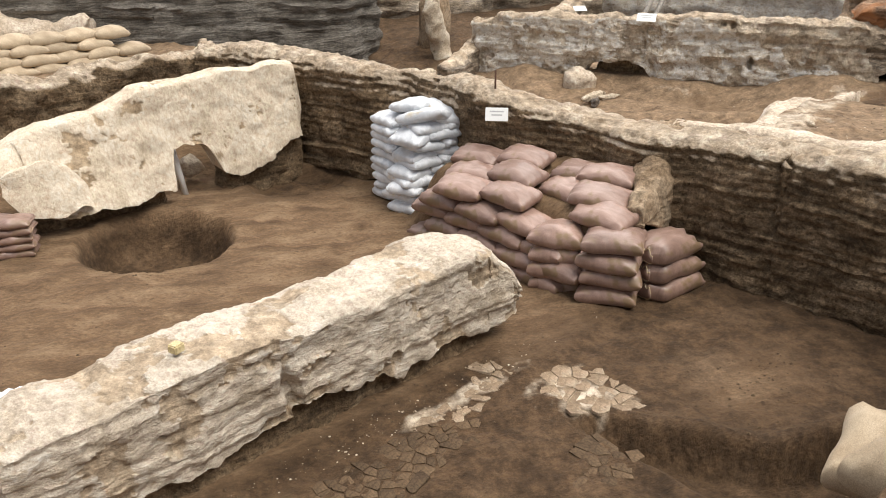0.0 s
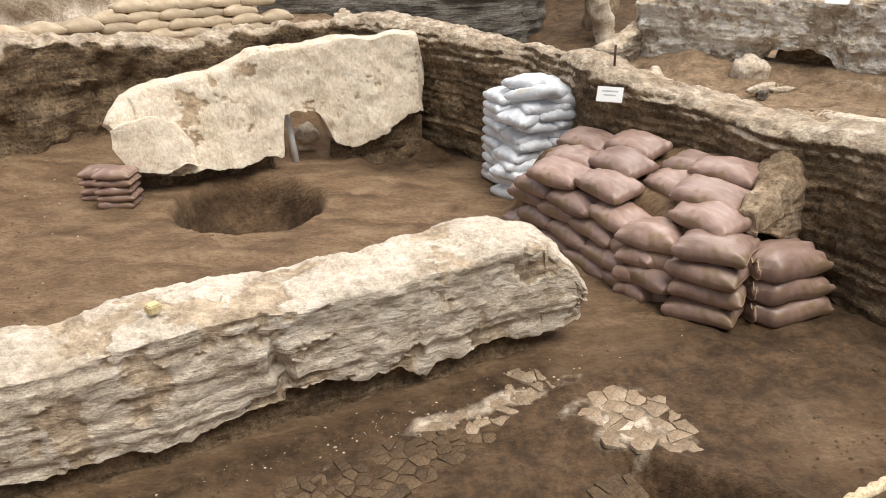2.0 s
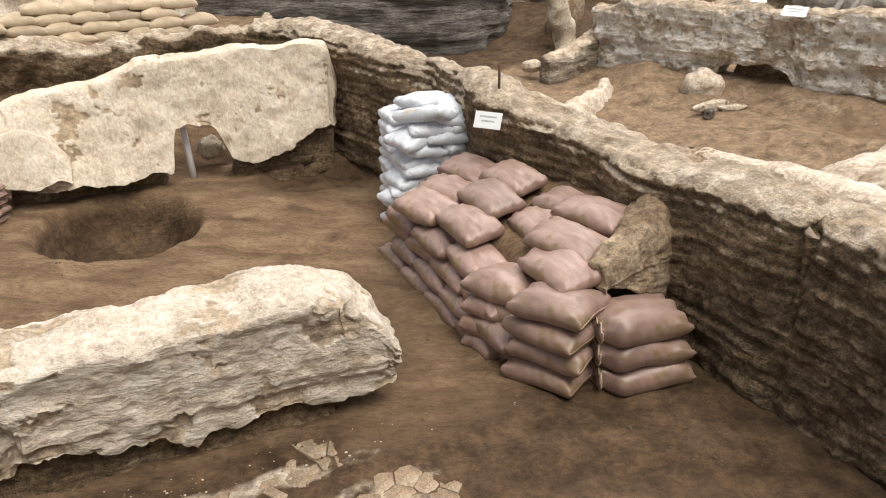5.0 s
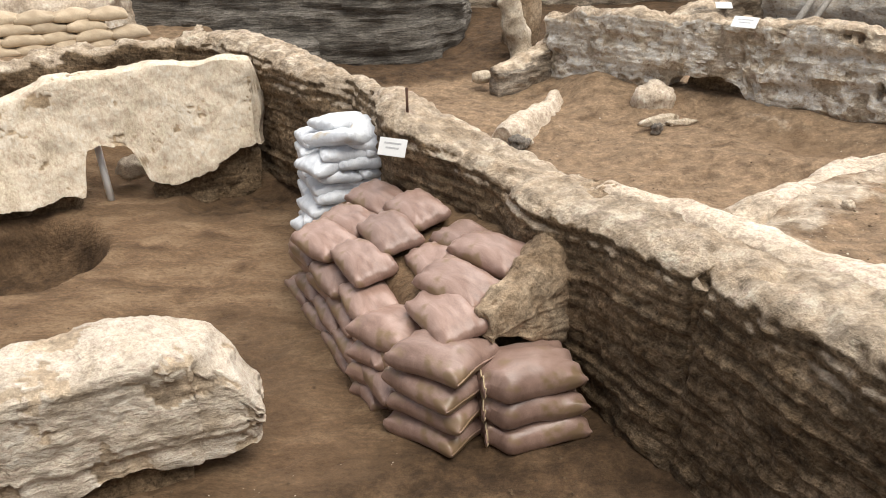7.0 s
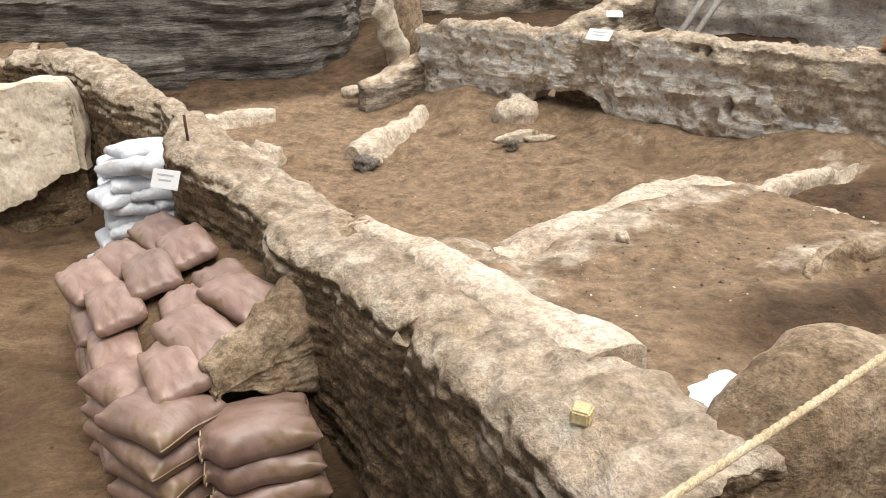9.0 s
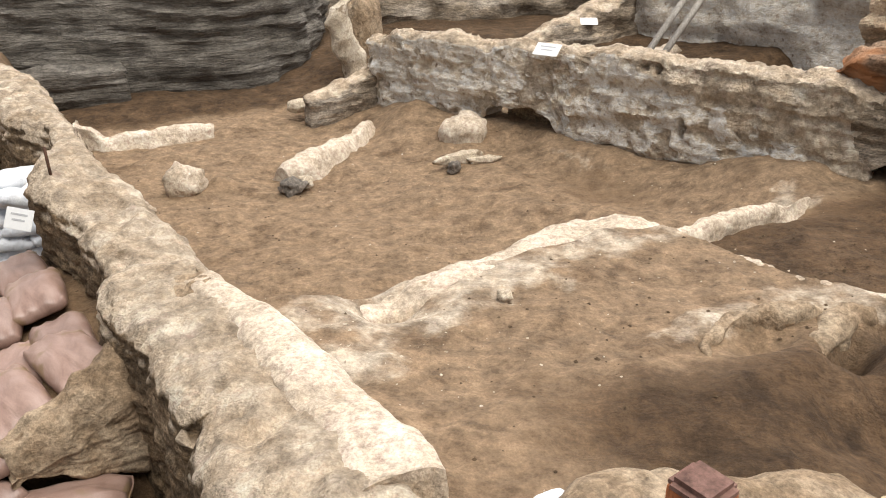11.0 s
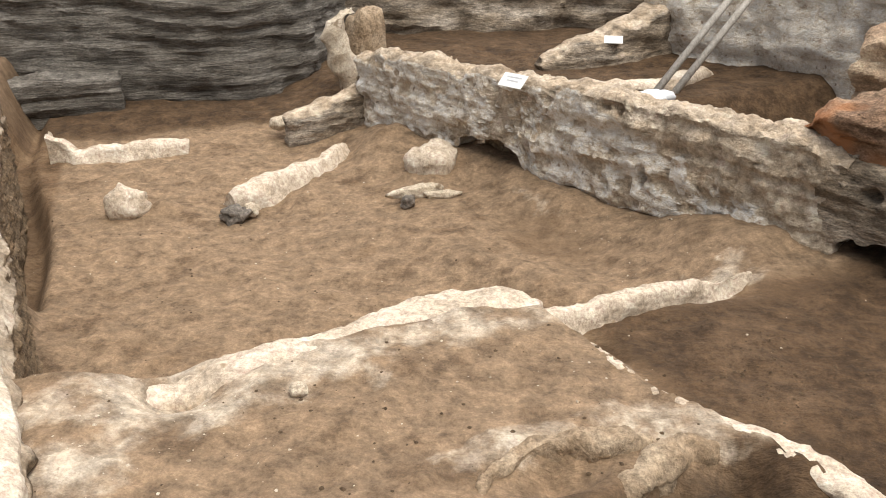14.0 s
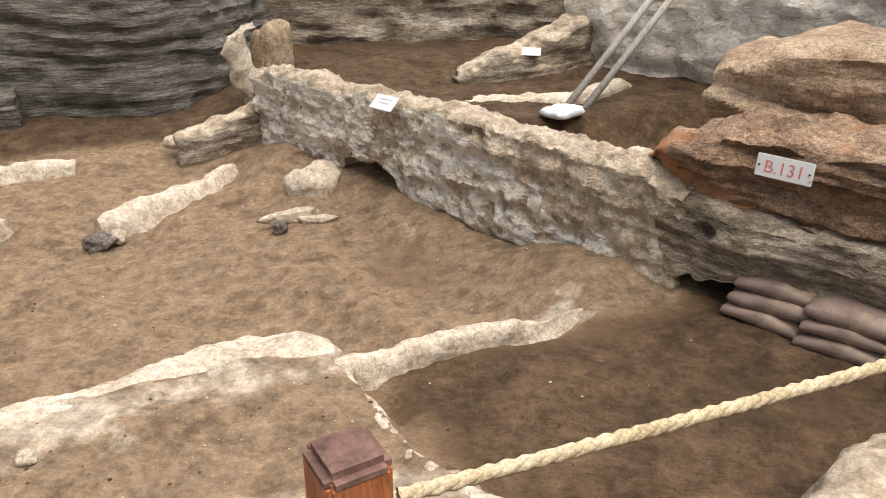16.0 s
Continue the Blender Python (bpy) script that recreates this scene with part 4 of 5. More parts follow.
stub_b = ruin_wall("stub_wall_2", [(5.26, 6.56, 0.1, 0.36, 0.10, 0, 0.1, 0.06), (5.36, 6.60, 0.1, 0.40, 0.13, 0, 0.1, 0.08), (5.7, 6.82, 0.1, 0.42, 0.12, 0, 0.1, 0.1), (6.15, 7.12, 0.1, 0.42, 0.10, 0, 0.1, 0.12), (6.5, 7.5, 0.1, 0.41, 0.06, 0, 0.1, 0.2)], CRUST, 45, 0.03, 0.022, 6, 0, 0.1, 0.03, 0.06, 0.015, soften=0.05)
tagged(stub_b, "low rounded pale wall stub in the floor", "wall", kind="structure")

# far sections behind the rooms
wall_grey = ruin_wall("wall_grey", [(0.6, 12.0, 0.0, 2.2, 0.4, 0), (3.0, 10.85, 0.0, 2.3, 0.4, 0), (4.7, 10.5, 0.0, 2.3, 0.4, 0, 0, 0.1), (5.8, 10.35, 0.0, 2.2, 0.4, 0, 0, 0.1), (6.5, 10.75, 0, 2.2, 0.4, 0, 0, 0.1), (7.2, 12.0, 0, 2.1, 0.4, 0)],
                      GREYWALL, 17, 0.04, 0.03, 5, 0.05, 0.09, 0.07, 0.1, 0.05, tilt=0.08)
tagged(wall_grey, "tall dark grey layered earth section", "wall", kind="structure")
wall_grey_low = ruin_wall("wall_grey_low", [(2.2, 9.85, 0.0, 0.86, 0.25, 0), (3.4, 9.9, 0.2, 0.80, 0.25, 0), (4.45, 9.9, 0.2, 0.78, 0.22, 0)], GREYWALL, 18, 0.04, 0.025, 6, 0.035, 0.1, 0.03, 0.06, 0.03)
tagged(wall_grey_low, "low grey layered wall stub", "wall", kind="structure")
wall_end = ruin_wall("wall_end", [(7.0, 12.6, 0.0, 2.3, 0.4, 0), (9.5, 12.2, 0.0, 2.3, 0.4, 0), (11.2, 12.2, 0.0, 2.2, 0.4, 0), (13.5, 11.2, 0.0, 2.2, 0.4, 0)], BROWNBACK, 46, 0.06, 0.06, 3, 0.06, 0.2, 0.1, 0.1, 0.06)
tagged(wall_end, "far brown wall with pale eroded patches", "wall", kind="structure")
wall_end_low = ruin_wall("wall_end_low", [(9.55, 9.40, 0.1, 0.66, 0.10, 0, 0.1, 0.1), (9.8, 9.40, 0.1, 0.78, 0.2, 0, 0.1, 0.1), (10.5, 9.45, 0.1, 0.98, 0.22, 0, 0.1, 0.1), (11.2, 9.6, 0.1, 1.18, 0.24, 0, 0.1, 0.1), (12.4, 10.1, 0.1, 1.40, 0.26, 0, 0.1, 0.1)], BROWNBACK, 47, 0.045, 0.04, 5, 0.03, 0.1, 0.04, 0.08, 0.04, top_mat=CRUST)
tagged(wall_end_low, "sloping broken wall behind the white wall", "wall", kind="structure")
bench_end = ruin_wall("bench_end", [(8.4, 9.0, 0.1, 0.50, 0.18, 0), (9.6, 8.5, 0.1, 0.56, 0.18, 0), (10.7, 8.15, 0.1, 0.60, 0.16, 0), (11.6, 8.6, 0.1, 0.6, 0.12, 0)], CRUST, 48, 0.05, 0.03, 5, 0, 0.1, 0.03, 0.06, 0.02)
tagged(bench_end, "low earthen bench along the far room", "bench", kind="structure")
wall_end_white = ruin_wall("wall_end_white", [(11.6, 10.0, 0.1, 2.1, 0.3, 0), (12.6, 8.6, 0.1, 2.2, 0.3, 0), (13.2, 6.5, 0.1, 2.2, 0.3, 0), (13.4, 3.0, 0.1, 2.3, 0.3, 0)], WHITEWALL, 49, 0.06, 0.06, 3, 0.04, 0.2, 0.08, 0.1, 0.05)
tagged(wall_end_white, "far pale grey plastered wall", "wall", kind="structure")
wall_left_back = ruin_wall("wall_left_back", [(-4.5, 11.6, 0.3, 2.1, 0.5, 0), (-1.0, 11.6, 0.3, 1.9, 0.5, 0, 0, 0.3), (1.2, 11.2, 0.3, 1.5, 0.4, 0, 0, 0.3), (2.3, 10.5, 0.3, 1.25, 0.25, 0, 0, 0.2)], CRUST, 50, 0.06, 0.06, 3, 0.03, 0.2, 0.1, 0.1, 0.05)
tagged(wall_left_back, "pale spoil bank behind the stacked sandbags", "bank", kind="structure")


# ---- sandbags ----
def sack_mesh(name, size, mat, seed, tied=False, waist=0.10):
    """A filled sack lying flat on z = 0: domed, with pulled corners, a seam, creases, and on some a gathered neck."""
    lx, ly, h = size
    nx, ny = 26, 18
    a, b = np.meshgrid(np.linspace(-1, 1, nx), np.linspace(-1, 1, ny), indexing="ij")
    a, b = np.sin(a * math.pi / 2 * 0.97).ravel() / math.sin(math.pi / 2 * 0.97), np.sin(b * math.pi / 2 * 0.97).ravel() / math.sin(math.pi / 2 * 0.97)
    t = ((1 - np.abs(a) ** 2.8) * (1 - np.abs(b) ** 2.8)) ** 0.36
    q = np.stack([a * 1.3, b * 1.3, a * 0 + seed * 5.1], 1)
    pull = np.ones_like(a)
    if tied:
        pull = 1 - 0.62 * smoothstep(-0.55, -0.88, a) + 0.25 * smoothstep(-0.88, -1.0, a)
    blunt = 1 - 0.07 * (np.abs(a) * np.abs(b)) ** 4
    x = a * lx / 2 * (1 - waist * (1 - b * b)) * blunt + 0.014 * vnoise(q * 1.1, seed)
    y = b * ly / 2 * (1 - waist * (1 - a * a)) * blunt * pull + 0.014 * vnoise(q * 1.1 + 9, seed)
    crease = 0.13 * h * np.sin(b * 12 + 3 * vnoise(q, seed + 2) + seed) * smoothstep(0.45, 0.95, np.abs(a)) * (1.6 if tied else 1.0)
    crease += 0.07 * h * np.sin(a * 11 + 4 * vnoise(q * 1.3, seed + 3)) * smoothstep(0.6, 1.0, np.abs(b))
    lump = 0.11 * h * fbm(q, 1.2, 3, seed + 4)
    rim = 0.42 * h + 0.08 * h * vnoise(q * 1.5, seed + 6)
    dome = 0.78 + 0.22 * (1 - a * a) * (1 - b * b)
    top = rim + (0.62 * h * dome + lump) * t + crease * t ** 0.5 * (1 - t * 0.5)
    bot = rim - 0.42 * h * np.clip(t * 1.25, 0, 1) ** 0.7
    edge = (np.abs(a) > 0.999) | (np.abs(b) > 0.999)
    bot = np.where(edge, top - 0.006, bot)
    n = nx * ny
    verts = np.concatenate([np.stack([x, y, top], 1), np.stack([x, y, bot], 1)])
    fs = [f for f in grid_faces(nx, ny)]
    fs = [f[::-1] for f in fs] + [tuple(i + n for i in f) for f in fs]
    ring = [i * ny for i in range(nx)] + [(nx - 1) * ny + j for j in range(1, ny)] + [i * ny + ny - 1 for i in range(nx - 2, -1, -1)] + [j for j in range(ny - 2, 0, -1)]
    for i, r in enumerate(ring):
        s = ring[(i + 1) % len(ring)]
        fs.append((r, s, s + n, r + n))
    me = mesh_of(name, verts, fs, mat)
    bm = bmesh.new()
    bm.from_mesh(me)
    bmesh.ops.recalc_face_normals(bm, faces=bm.faces)
    bm.to_mesh(me)
    bm.free()
    end = (nx - 1) * ny
    line = [verts[end + j] + np.array([0.002, 0, -0.003]) for j in range(ny)]
    seam = tube_mesh("seam", line, 0.0045, mat, 6)
    tie = None
    if tied:
        k = 2
        loop = [(verts[k * ny + j] + np.array([0, 0, 0.004])) for j in range(ny)] + [(verts[n + k * ny + j] - np.array([0, 0, 0.003])) for j in range(ny - 1, -1, -1)]
        tie = tube_mesh("neck_tie", loop, 0.004, ROPE, 6)
    return me, seam, tie


KINDS = {}


def sack(kind, u, v, z, yaw=0, rx=0, ry=0, label="", group="", pick=None):
    shapes = KINDS[kind]
    r = random.random()
    me, seam, tie = shapes[int(r * len(shapes)) if pick is None else pick]
    ob = new("sandbag", me)
    part("seam", seam, ob)
    if tie:
        part("neck_tie", tie, ob, "cord tied round the sack's neck")
    ob.matrix_basis = place(u, v, z, yaw + random.uniform(-4, 4), rx + random.uniform(-2, 2), ry + random.uniform(-2, 2))
    return tagged(ob, label, "sandbag", group)


random.seed(5)
KINDS["brown"] = [sack_mesh("sandbag", (0.425 + 0.008 * k, 0.265 + 0.006 * k, 0.125), SACK_BROWN, k, False, 0.03) for k in range(6)]
KINDS["brown_slab"] = [sack_mesh("sandbag", (0.45, 0.41, 0.145), SACK_BROWN, 10 + k) for k in range(4)]
KINDS["tied"] = [sack_mesh("sandbag", (0.56, 0.37, 0.165), SACK_BROWN, 20 + k, True) for k in range(3)]
KINDS["white"] = [sack_mesh("sandbag", (0.48, 0.35, 0.12), SACK_WHITE, 30 + k, False, 0.03) for k in range(5)]
KINDS["beige"] = [sack_mesh("sandbag", (0.42, 0.30, 0.12), SACK_BEIGE, 40 + k) for k in range(4)]
KINDS["big_beige"] = [sack_mesh("sandbag", (0.62, 0.42, 0.24), SACK_BEIGE, 50 + k) for k in range(2)]
KINDS["dark"] = [sack_mesh("sandbag", (0.46, 0.36, 0.11), SACK_DARK, 60 + k) for k in range(3)]
KINDS["flat_brown"] = [sack_mesh("sandbag", (0.31, 0.27, 0.08), SACK_BROWN, 70 + k) for k in range(3)]

G1 = "brown sandbags against the long wall"
T1 = "brown woven plastic sandbag in a stepped pile"
T2 = "brown woven plastic sandbag in a neat stack"
T3 = "dusty brown sandbag on top of the earth fill"
for k, us in enumerate((2.77, 2.78, 2.81)):
    for j in range(4):
        sack("brown", us, 4.72 - 0.40 * j - 0.17 * (k % 2), -0.03 + 0.115 * k, 90, -3, 0, T1, G1)
for u, v, z in ((2.78, 4.60, 0.325), (2.79, 4.17, 0.33), (2.83, 3.78, 0.335)):
    sack("brown", u, v, z, 90, -10, 0, T1, G1)
# bags bedded in the earth fill: (u, v, yaw, how deep they are sunk)
for u, v, yaw, sunk in ((2.78, 4.40, 98, 0.0), (2.87, 3.97, 89, 0.0), (2.99, 4.50, 100, 0.02), (3.09, 4.09, 86, -0.02), (3.24, 4.66, 98, 0.03), (3.31, 4.20, 90, -0.02), (3.40, 3.72, 96, 0.04), (3.42, 3.46, 104, 0.01),
                        (3.19, 3.66, 86, 0.06), (3.16, 3.34, 104, 0.01), (3.03, 3.20, 92, 0.05)):
    sack("brown", u, v, 0.515 + 0.30 * (u - 2.95) - sunk, yaw, -11, 0, T3, G1)
for k in range(4):
    sack("brown_slab", 2.90 + 0.012 * (k % 2), 3.03, -0.01 + 0.128 * k, -66 + 3 * (k % 2), 0, 0, T2, G1)
for k in range(4):
    sack("brown_slab", 2.86, 3.44 + 0.01 * k, -0.05 + 0.118 * k, -64, 0, 0, T2, G1)
for k in range(3):
    sack("tied", 3.29 - 0.01 * k, 2.82 + 0.02 * k, -0.01 + 0.142 * k, -10 + 2 * k, 0, 0, "brown sandbag with a tied neck in a stack", G1)

G2 = "white sandbags against the wall"
T4 = "white woven plastic sandbag in a tall stack"
for k in range(10):
    z = -0.01 + 0.079 * k
    w = random.uniform(-0.05, 0.05)
    lean = 0.014 * k
    yaw = random.uniform(-16, 16)
    if k % 2:
        sack("white", 3.10 + w + lean, 5.42, z, 86 + yaw, random.uniform(-9, 3), 0, T4, G2)
        sack("white", 3.38 + w + 0.4 * lean, 5.38, z + 0.015, 96 - yaw, random.uniform(-4, 9), 0, T4, G2)
        sack("white", 3.26, 5.76, z, 4 + yaw, 0, 0, T4, G2)
    else:
        sack("white", 3.10 + w + lean, 5.40, z, 12 + yaw, 0, random.uniform(-9, 4), T4, G2)
        sack("white", 3.42 + w, 5.36, z + 0.02, 74 + yaw, random.uniform(-6, 8), 0, T4, G2)
        sack("white", 3.24, 5.74, z, -3, 0, 0, T4, G2)
for u, v, z, yaw, rx, ry in ((3.46, 5.36, 0.80, 62, 12, -10), (3.22, 5.34, 0.78, 118, 20, 12), (3.34, 5.60, 0.83, 20, -8, 8)):
    sack("white", u, v, z, yaw, rx, ry, "white sandbag slumped on the stack top", G2)

G3 = "small stack of flat brown sandbags"
for k in range(5):
    sack("flat_brown", 0.03 + 0.01 * (k % 2), 6.72, -0.01 + 0.062 * k, -28 + 4 * (k % 3), 0, 0, "flat brown sandbag stacked beside the leaning wall", G3)
for k in range(4):
    sack("flat_brown", -0.06, 6.98, -0.01 + 0.066 * k, -24, 0, 0, "flat brown sandbag stacked beside the leaning wall", G3)

G4 = "brown sandbags by the end of the near wall"
for k in range(5):
    for j in range(2):
        sack("brown", -1.07 + 0.05 * (k % 2) - 0.03 * k, 3.86 + 0.38 * j, 0.04 + 0.112 * k, 78, 0, 0, "brown sandbag piled beside the low plastered wall", G4)
sack("white", -0.84, 4.28, 0.04, 60, 0, 0, "crumpled white sack on the floor", G4)

G5 = "beige sandbags on the back bank"
T5 = "beige canvas sandbag stacked on the back bank"
for k in range(4):
    for j in range(6 - k // 2):
        sack("beige", 0.30 + 0.34 * j + 0.15 * (k % 2) + 0.08 * k, 9.22 + 0.05 * k + 0.02 * (j % 2), 0.92 + 0.095 * k, 4, 0, 0, T5, G5)
for k in range(2):
    for j in range(7):
        sack("beige", 0.0 - 0.36 * j + 0.15 * k, 9.02 - 0.085 * j + 0.03 * k, 0.98 + 0.10 * k, 14, 0, 0, T5, G5)

G6 = "dark sandbags under the red wall"
T6 = "dusty dark brown sandbag under the overhanging wall"
for k in range(3):
    sack("dark", 8.86 + 0.03 * k, 2.88, 0.70 + 0.085 * k, -62 + 3 * k, 0, 0, T6, G6)
for k in range(3):
    sack("dark", 9.02 + 0.02 * k, 2.50, 0.70 + 0.085 * k, -58, 0, 0, T6, G6)
sack("dark", 9.1, 2.0, 0.70, -60, 0, 0, T6, G6)

T7 = "plump beige canvas sandbag on the walkway edge"
sack("big_beige", 1.66, 0.80, 0.40, 8, 0, 0, T7, "beige sandbags on the walkway edge")
sack("big_beige", 1.44, 0.60, 0.56, -14, 0, 4, T7, "beige sandbags on the walkway edge")
sack("white", 4.48, 1.40, 0.89, 20, 0, 0, "white sack tucked beside the wall end")
sack("big_beige", 10.2, 3.3, 2.16, 60, 0, 0, "pale dusty sandbag on the upper terrace")
sack("big_beige", 10.3, 2.7, 2.18, 80, 0, 0, "pale dusty sandbag on the upper terrace")


# ---- loose things ----
def box_mesh(name, sx, sy, sz, mat, bevel=0.004, base=True):
    bm = bmesh.new()
    bmesh.ops.create_cube(bm, size=1)
    bmesh.ops.scale(bm, vec=(sx, sy, sz), verts=bm.verts)
    if base:
        bmesh.ops.translate(bm, vec=(0, 0, sz / 2), verts=bm.verts)
    bmesh.ops.bevel(bm, geom=list(bm.edges), offset=bevel, segments=2, affect="EDGES")
    me = bpy.data.meshes.new(name)
    bm.to_mesh(me)
    bm.free()
    me.materials.append(mat)
    return me


def rope_mesh(name, pts, radius, mat):
    """A laid rope: three strands wound round the line."""
    pts = [Vector(p) for p in pts]
    made = []
    n, sides = len(pts), 7
    for strand in range(3):
        verts, run = [], 0.0
        for i, p in enumerate(pts):
            if i:
                run += (p - pts[i - 1]).length
            d = (pts[min(i + 1, n - 1)] - pts[max(i - 1, 0)]).normalized()
            side = d.cross(Vector((0, 0, 1))).normalized()
            up = side.cross(d)
            w = run / (radius * 7.5) * 2 * math.pi + strand * 2 * math.pi / 3
            c = p + (side * math.cos(w) + up * math.sin(w)) * radius * 0.42
            verts += [c + (side * math.cos(k * 2 * math.pi / sides) + up * math.sin(k * 2 * math.pi / sides)) * radius * 0.62 for k in range(sides)]
        made.append(mesh_of(name, verts, grid_faces(n, sides, True), mat))
    return made


def hang(a, b, low, n):
    """Points of a rope from a to b that sags by low under the straight line."""
    a, b = Vector(a), Vector(b)
    return [a.lerp(b, i / n) - Vector((0, 0, 4 * low * (i / n) * (1 - i / n))) for i in range(n + 1)]


# rail of the walkway: timber posts and the hemp rope through them
POSTS = [(-1.25, 0.33, 1.14, 0.86, 0.77), (2.67, 0.31, 1.30, 0.835, 0.66), (3.905, 0.40, 1.41, 0.84, 0.685), (5.90, 0.318, 1.57, 1.115, 0.997), (7.9, 0.32, 1.72, 1.05, 0.93)]
for u, v, zg, hgt, hole in POSTS:
    post = tagged(new("rail_post"), "square reddish-brown stained timber post of the rope rail", "post", "posts of the rope rail")
    post.matrix_basis = place(u, v, zg, 10)
    part("shaft", box_mesh("shaft", 0.0405, 0.0405, hgt, WOOD, 0.003), post, m=Matrix.Translation((0, 0, -0.08)))
    cap = part("post_top", box_mesh("post_top", 0.0415, 0.0415, 0.014, ENDGRAIN, 0.005), post, "worn greyish post top", Matrix.Translation((0, 0, hgt - 0.087)))
    bm = bmesh.new()
    bmesh.ops.create_cone(bm, cap_ends=True, segments=14, radius1=0.008, radius2=0.008, depth=0.0420)
    me = bpy.data.meshes.new("rope_hole")
    bm.to_mesh(me)
    bm.free()
    me.materials.append(RUST)
    part("rope_hole", me, post, "dark bored rope hole", Matrix.Translation((0, 0, hole)) @ Matrix.Rotation(radians(90), 4, "Y"))
for (u0, v0, z0, _, h0), (u1, v1, z1, _, h1), low in zip(POSTS, POSTS[1:], (0.04, 0.015, 0.22, 0.02)):
    a, b = W(u0 + 0.03, v0, z0 + h0), W(u1 - 0.03, v1, z1 + h1)
    n = int((b - a).length / 0.012)
    rope = tagged(new("rail_rope"), "pale twisted hemp rope hung between the posts", "rope", "ropes of the rail")
    line = hang(a, b, low, n)
    for strand in rope_mesh("strand", line, 0.0057, ROPE):
        part("strand", strand, rope)
    if low != 0.22:
        continue
    kp = line[int(n * 0.935)]
    knot = []
    for i in range(40):
        w = i / 39 * 4 * math.pi
        knot.append(kp + Vector((0.012 * (i / 39 - 0.5), 0.007 * math.cos(w), 0.007 * math.sin(w))))
    part("knot", tube_mesh("knot", knot, 0.0052, ROPE, 8), rope, "single knot tied in the rope")


def sign(u, v, z, yaw, rx, size, rows, label, text=""):
    """A written card that leans on a wall or lies on it; marks that cannot be read are bars."""
    card = tagged(new("label_card"), label, "sign", "written cards on the walls")
    card.matrix_basis = place(u, v, z, yaw, rx)
    w, h = size
    part("plate", box_mesh("plate", w, 0.006, h, CARD, 0.002), card)
    if text:
        cu = bpy.data.curves.new("lettering", "FONT")
        cu.body, cu.size, cu.align_x, cu.extrude = text, h * 0.78, "CENTER", 0.0008
        tmp = bpy.data.objects.new("tmp", cu)
        scene.collection.objects.link(tmp)
        bpy.context.view_layer.update()
        me = bpy.data.meshes.new_from_object(tmp.evaluated_get(bpy.context.evaluated_depsgraph_get()))
        bpy.data.objects.remove(tmp)
        me.name = "lettering"
        me.materials.clear()
        me.materials.append(INK_RED)
        part("lettering", me, card, "faded red painted lettering", Matrix.Translation((0, -0.0045, h * 0.22)) @ Matrix.Rotation(radians(90), 4, "X"))
        for x in (-w * 0.44, w * 0.44):
            part("nail", tube_mesh("nail", [(x, -0.002, h * 0.5), (x, -0.012, h * 0.5)], 0.005, RUST, 8), card)
    for i in range(rows):
        part("writing_bar", box_mesh("writing_bar", w * (0.62 - 0.14 * (i % 2)), 0.002, h * 0.10, INK_GREY, 0.0005), card, m=Matrix.Translation((0, -0.0035, h * (0.66 - 0.26 * i))))
    return card


sign(3.27, 4.52, 0.945, -48, -28, (0.19, 0.115), 2, "white written card leaning on the brown wall")
sign(7.53, 5.90, 1.25, -62, -50, (0.24, 0.14), 2, "white written card on top of the white wall")
sign(10.52, 9.17, 0.86, -30, -60, (0.24, 0.15), 0, "blank white card on the far broken wall")
sign(8.735, 2.85, 1.545, -63, -6, (0.285, 0.115), 0, "white card with faded red number on the red wall", "B.131")

pin = tagged(new("iron_pin", tube_mesh("iron_pin", [W(3.485, 4.74, 1.08), W(3.48, 4.74, 1.31)], 0.009, RUST, 8)), "thin rusty iron pin driven into the wall top", "pin")
for u, v, z, yaw, s, what in ((-0.20, 3.31, 0.672, 20, 0.055, "small yellow foam block on the pale wall top"), (3.83, 1.32, 1.19, 35, 0.055, "small yellow block on the long wall top")):
    foam = tagged(new("foam_block", box_mesh("foam_block", s * 1.1, s, s * 0.8, YELLOW, 0.006)), what, "block")
    foam.matrix_basis = place(u, v, z, yaw)

# timber standing in the crawl opening, and a stone behind it
prop = tagged(new("timber_prop", tube_mesh("timber_prop", [W(1.70, 7.16, -0.02), W(1.66, 7.30, 0.60)], 0.032, CARD, 10, 0.9)), "pale round timber prop in the crawl opening", "prop")
tagged(boulder("stone", 1.92, 7.45, 0.16, (0.26, 0.2, 0.2), STONE, 71), "pale stone inside the crawl opening", "stone")

# two long poles that lean in the far room, with white sacks on their feet
for k, (u, v) in enumerate(((10.35, 7.95), (10.55, 7.85))):
    pole = tagged(new("long_pole", tube_mesh("long_pole", [W(u, v, 0.45), W(u + 1.2, v + 0.15, 1.7), W(u + 2.6, v + 0.3, 3.2)], 0.045, POLE, 10, 0.9)), "long pale weathered wooden pole leaning in the far room", "pole", "leaning poles")
sack("white", 10.15, 7.62, 0.50, 30, 0, 0, "small white sack at the foot of the poles")

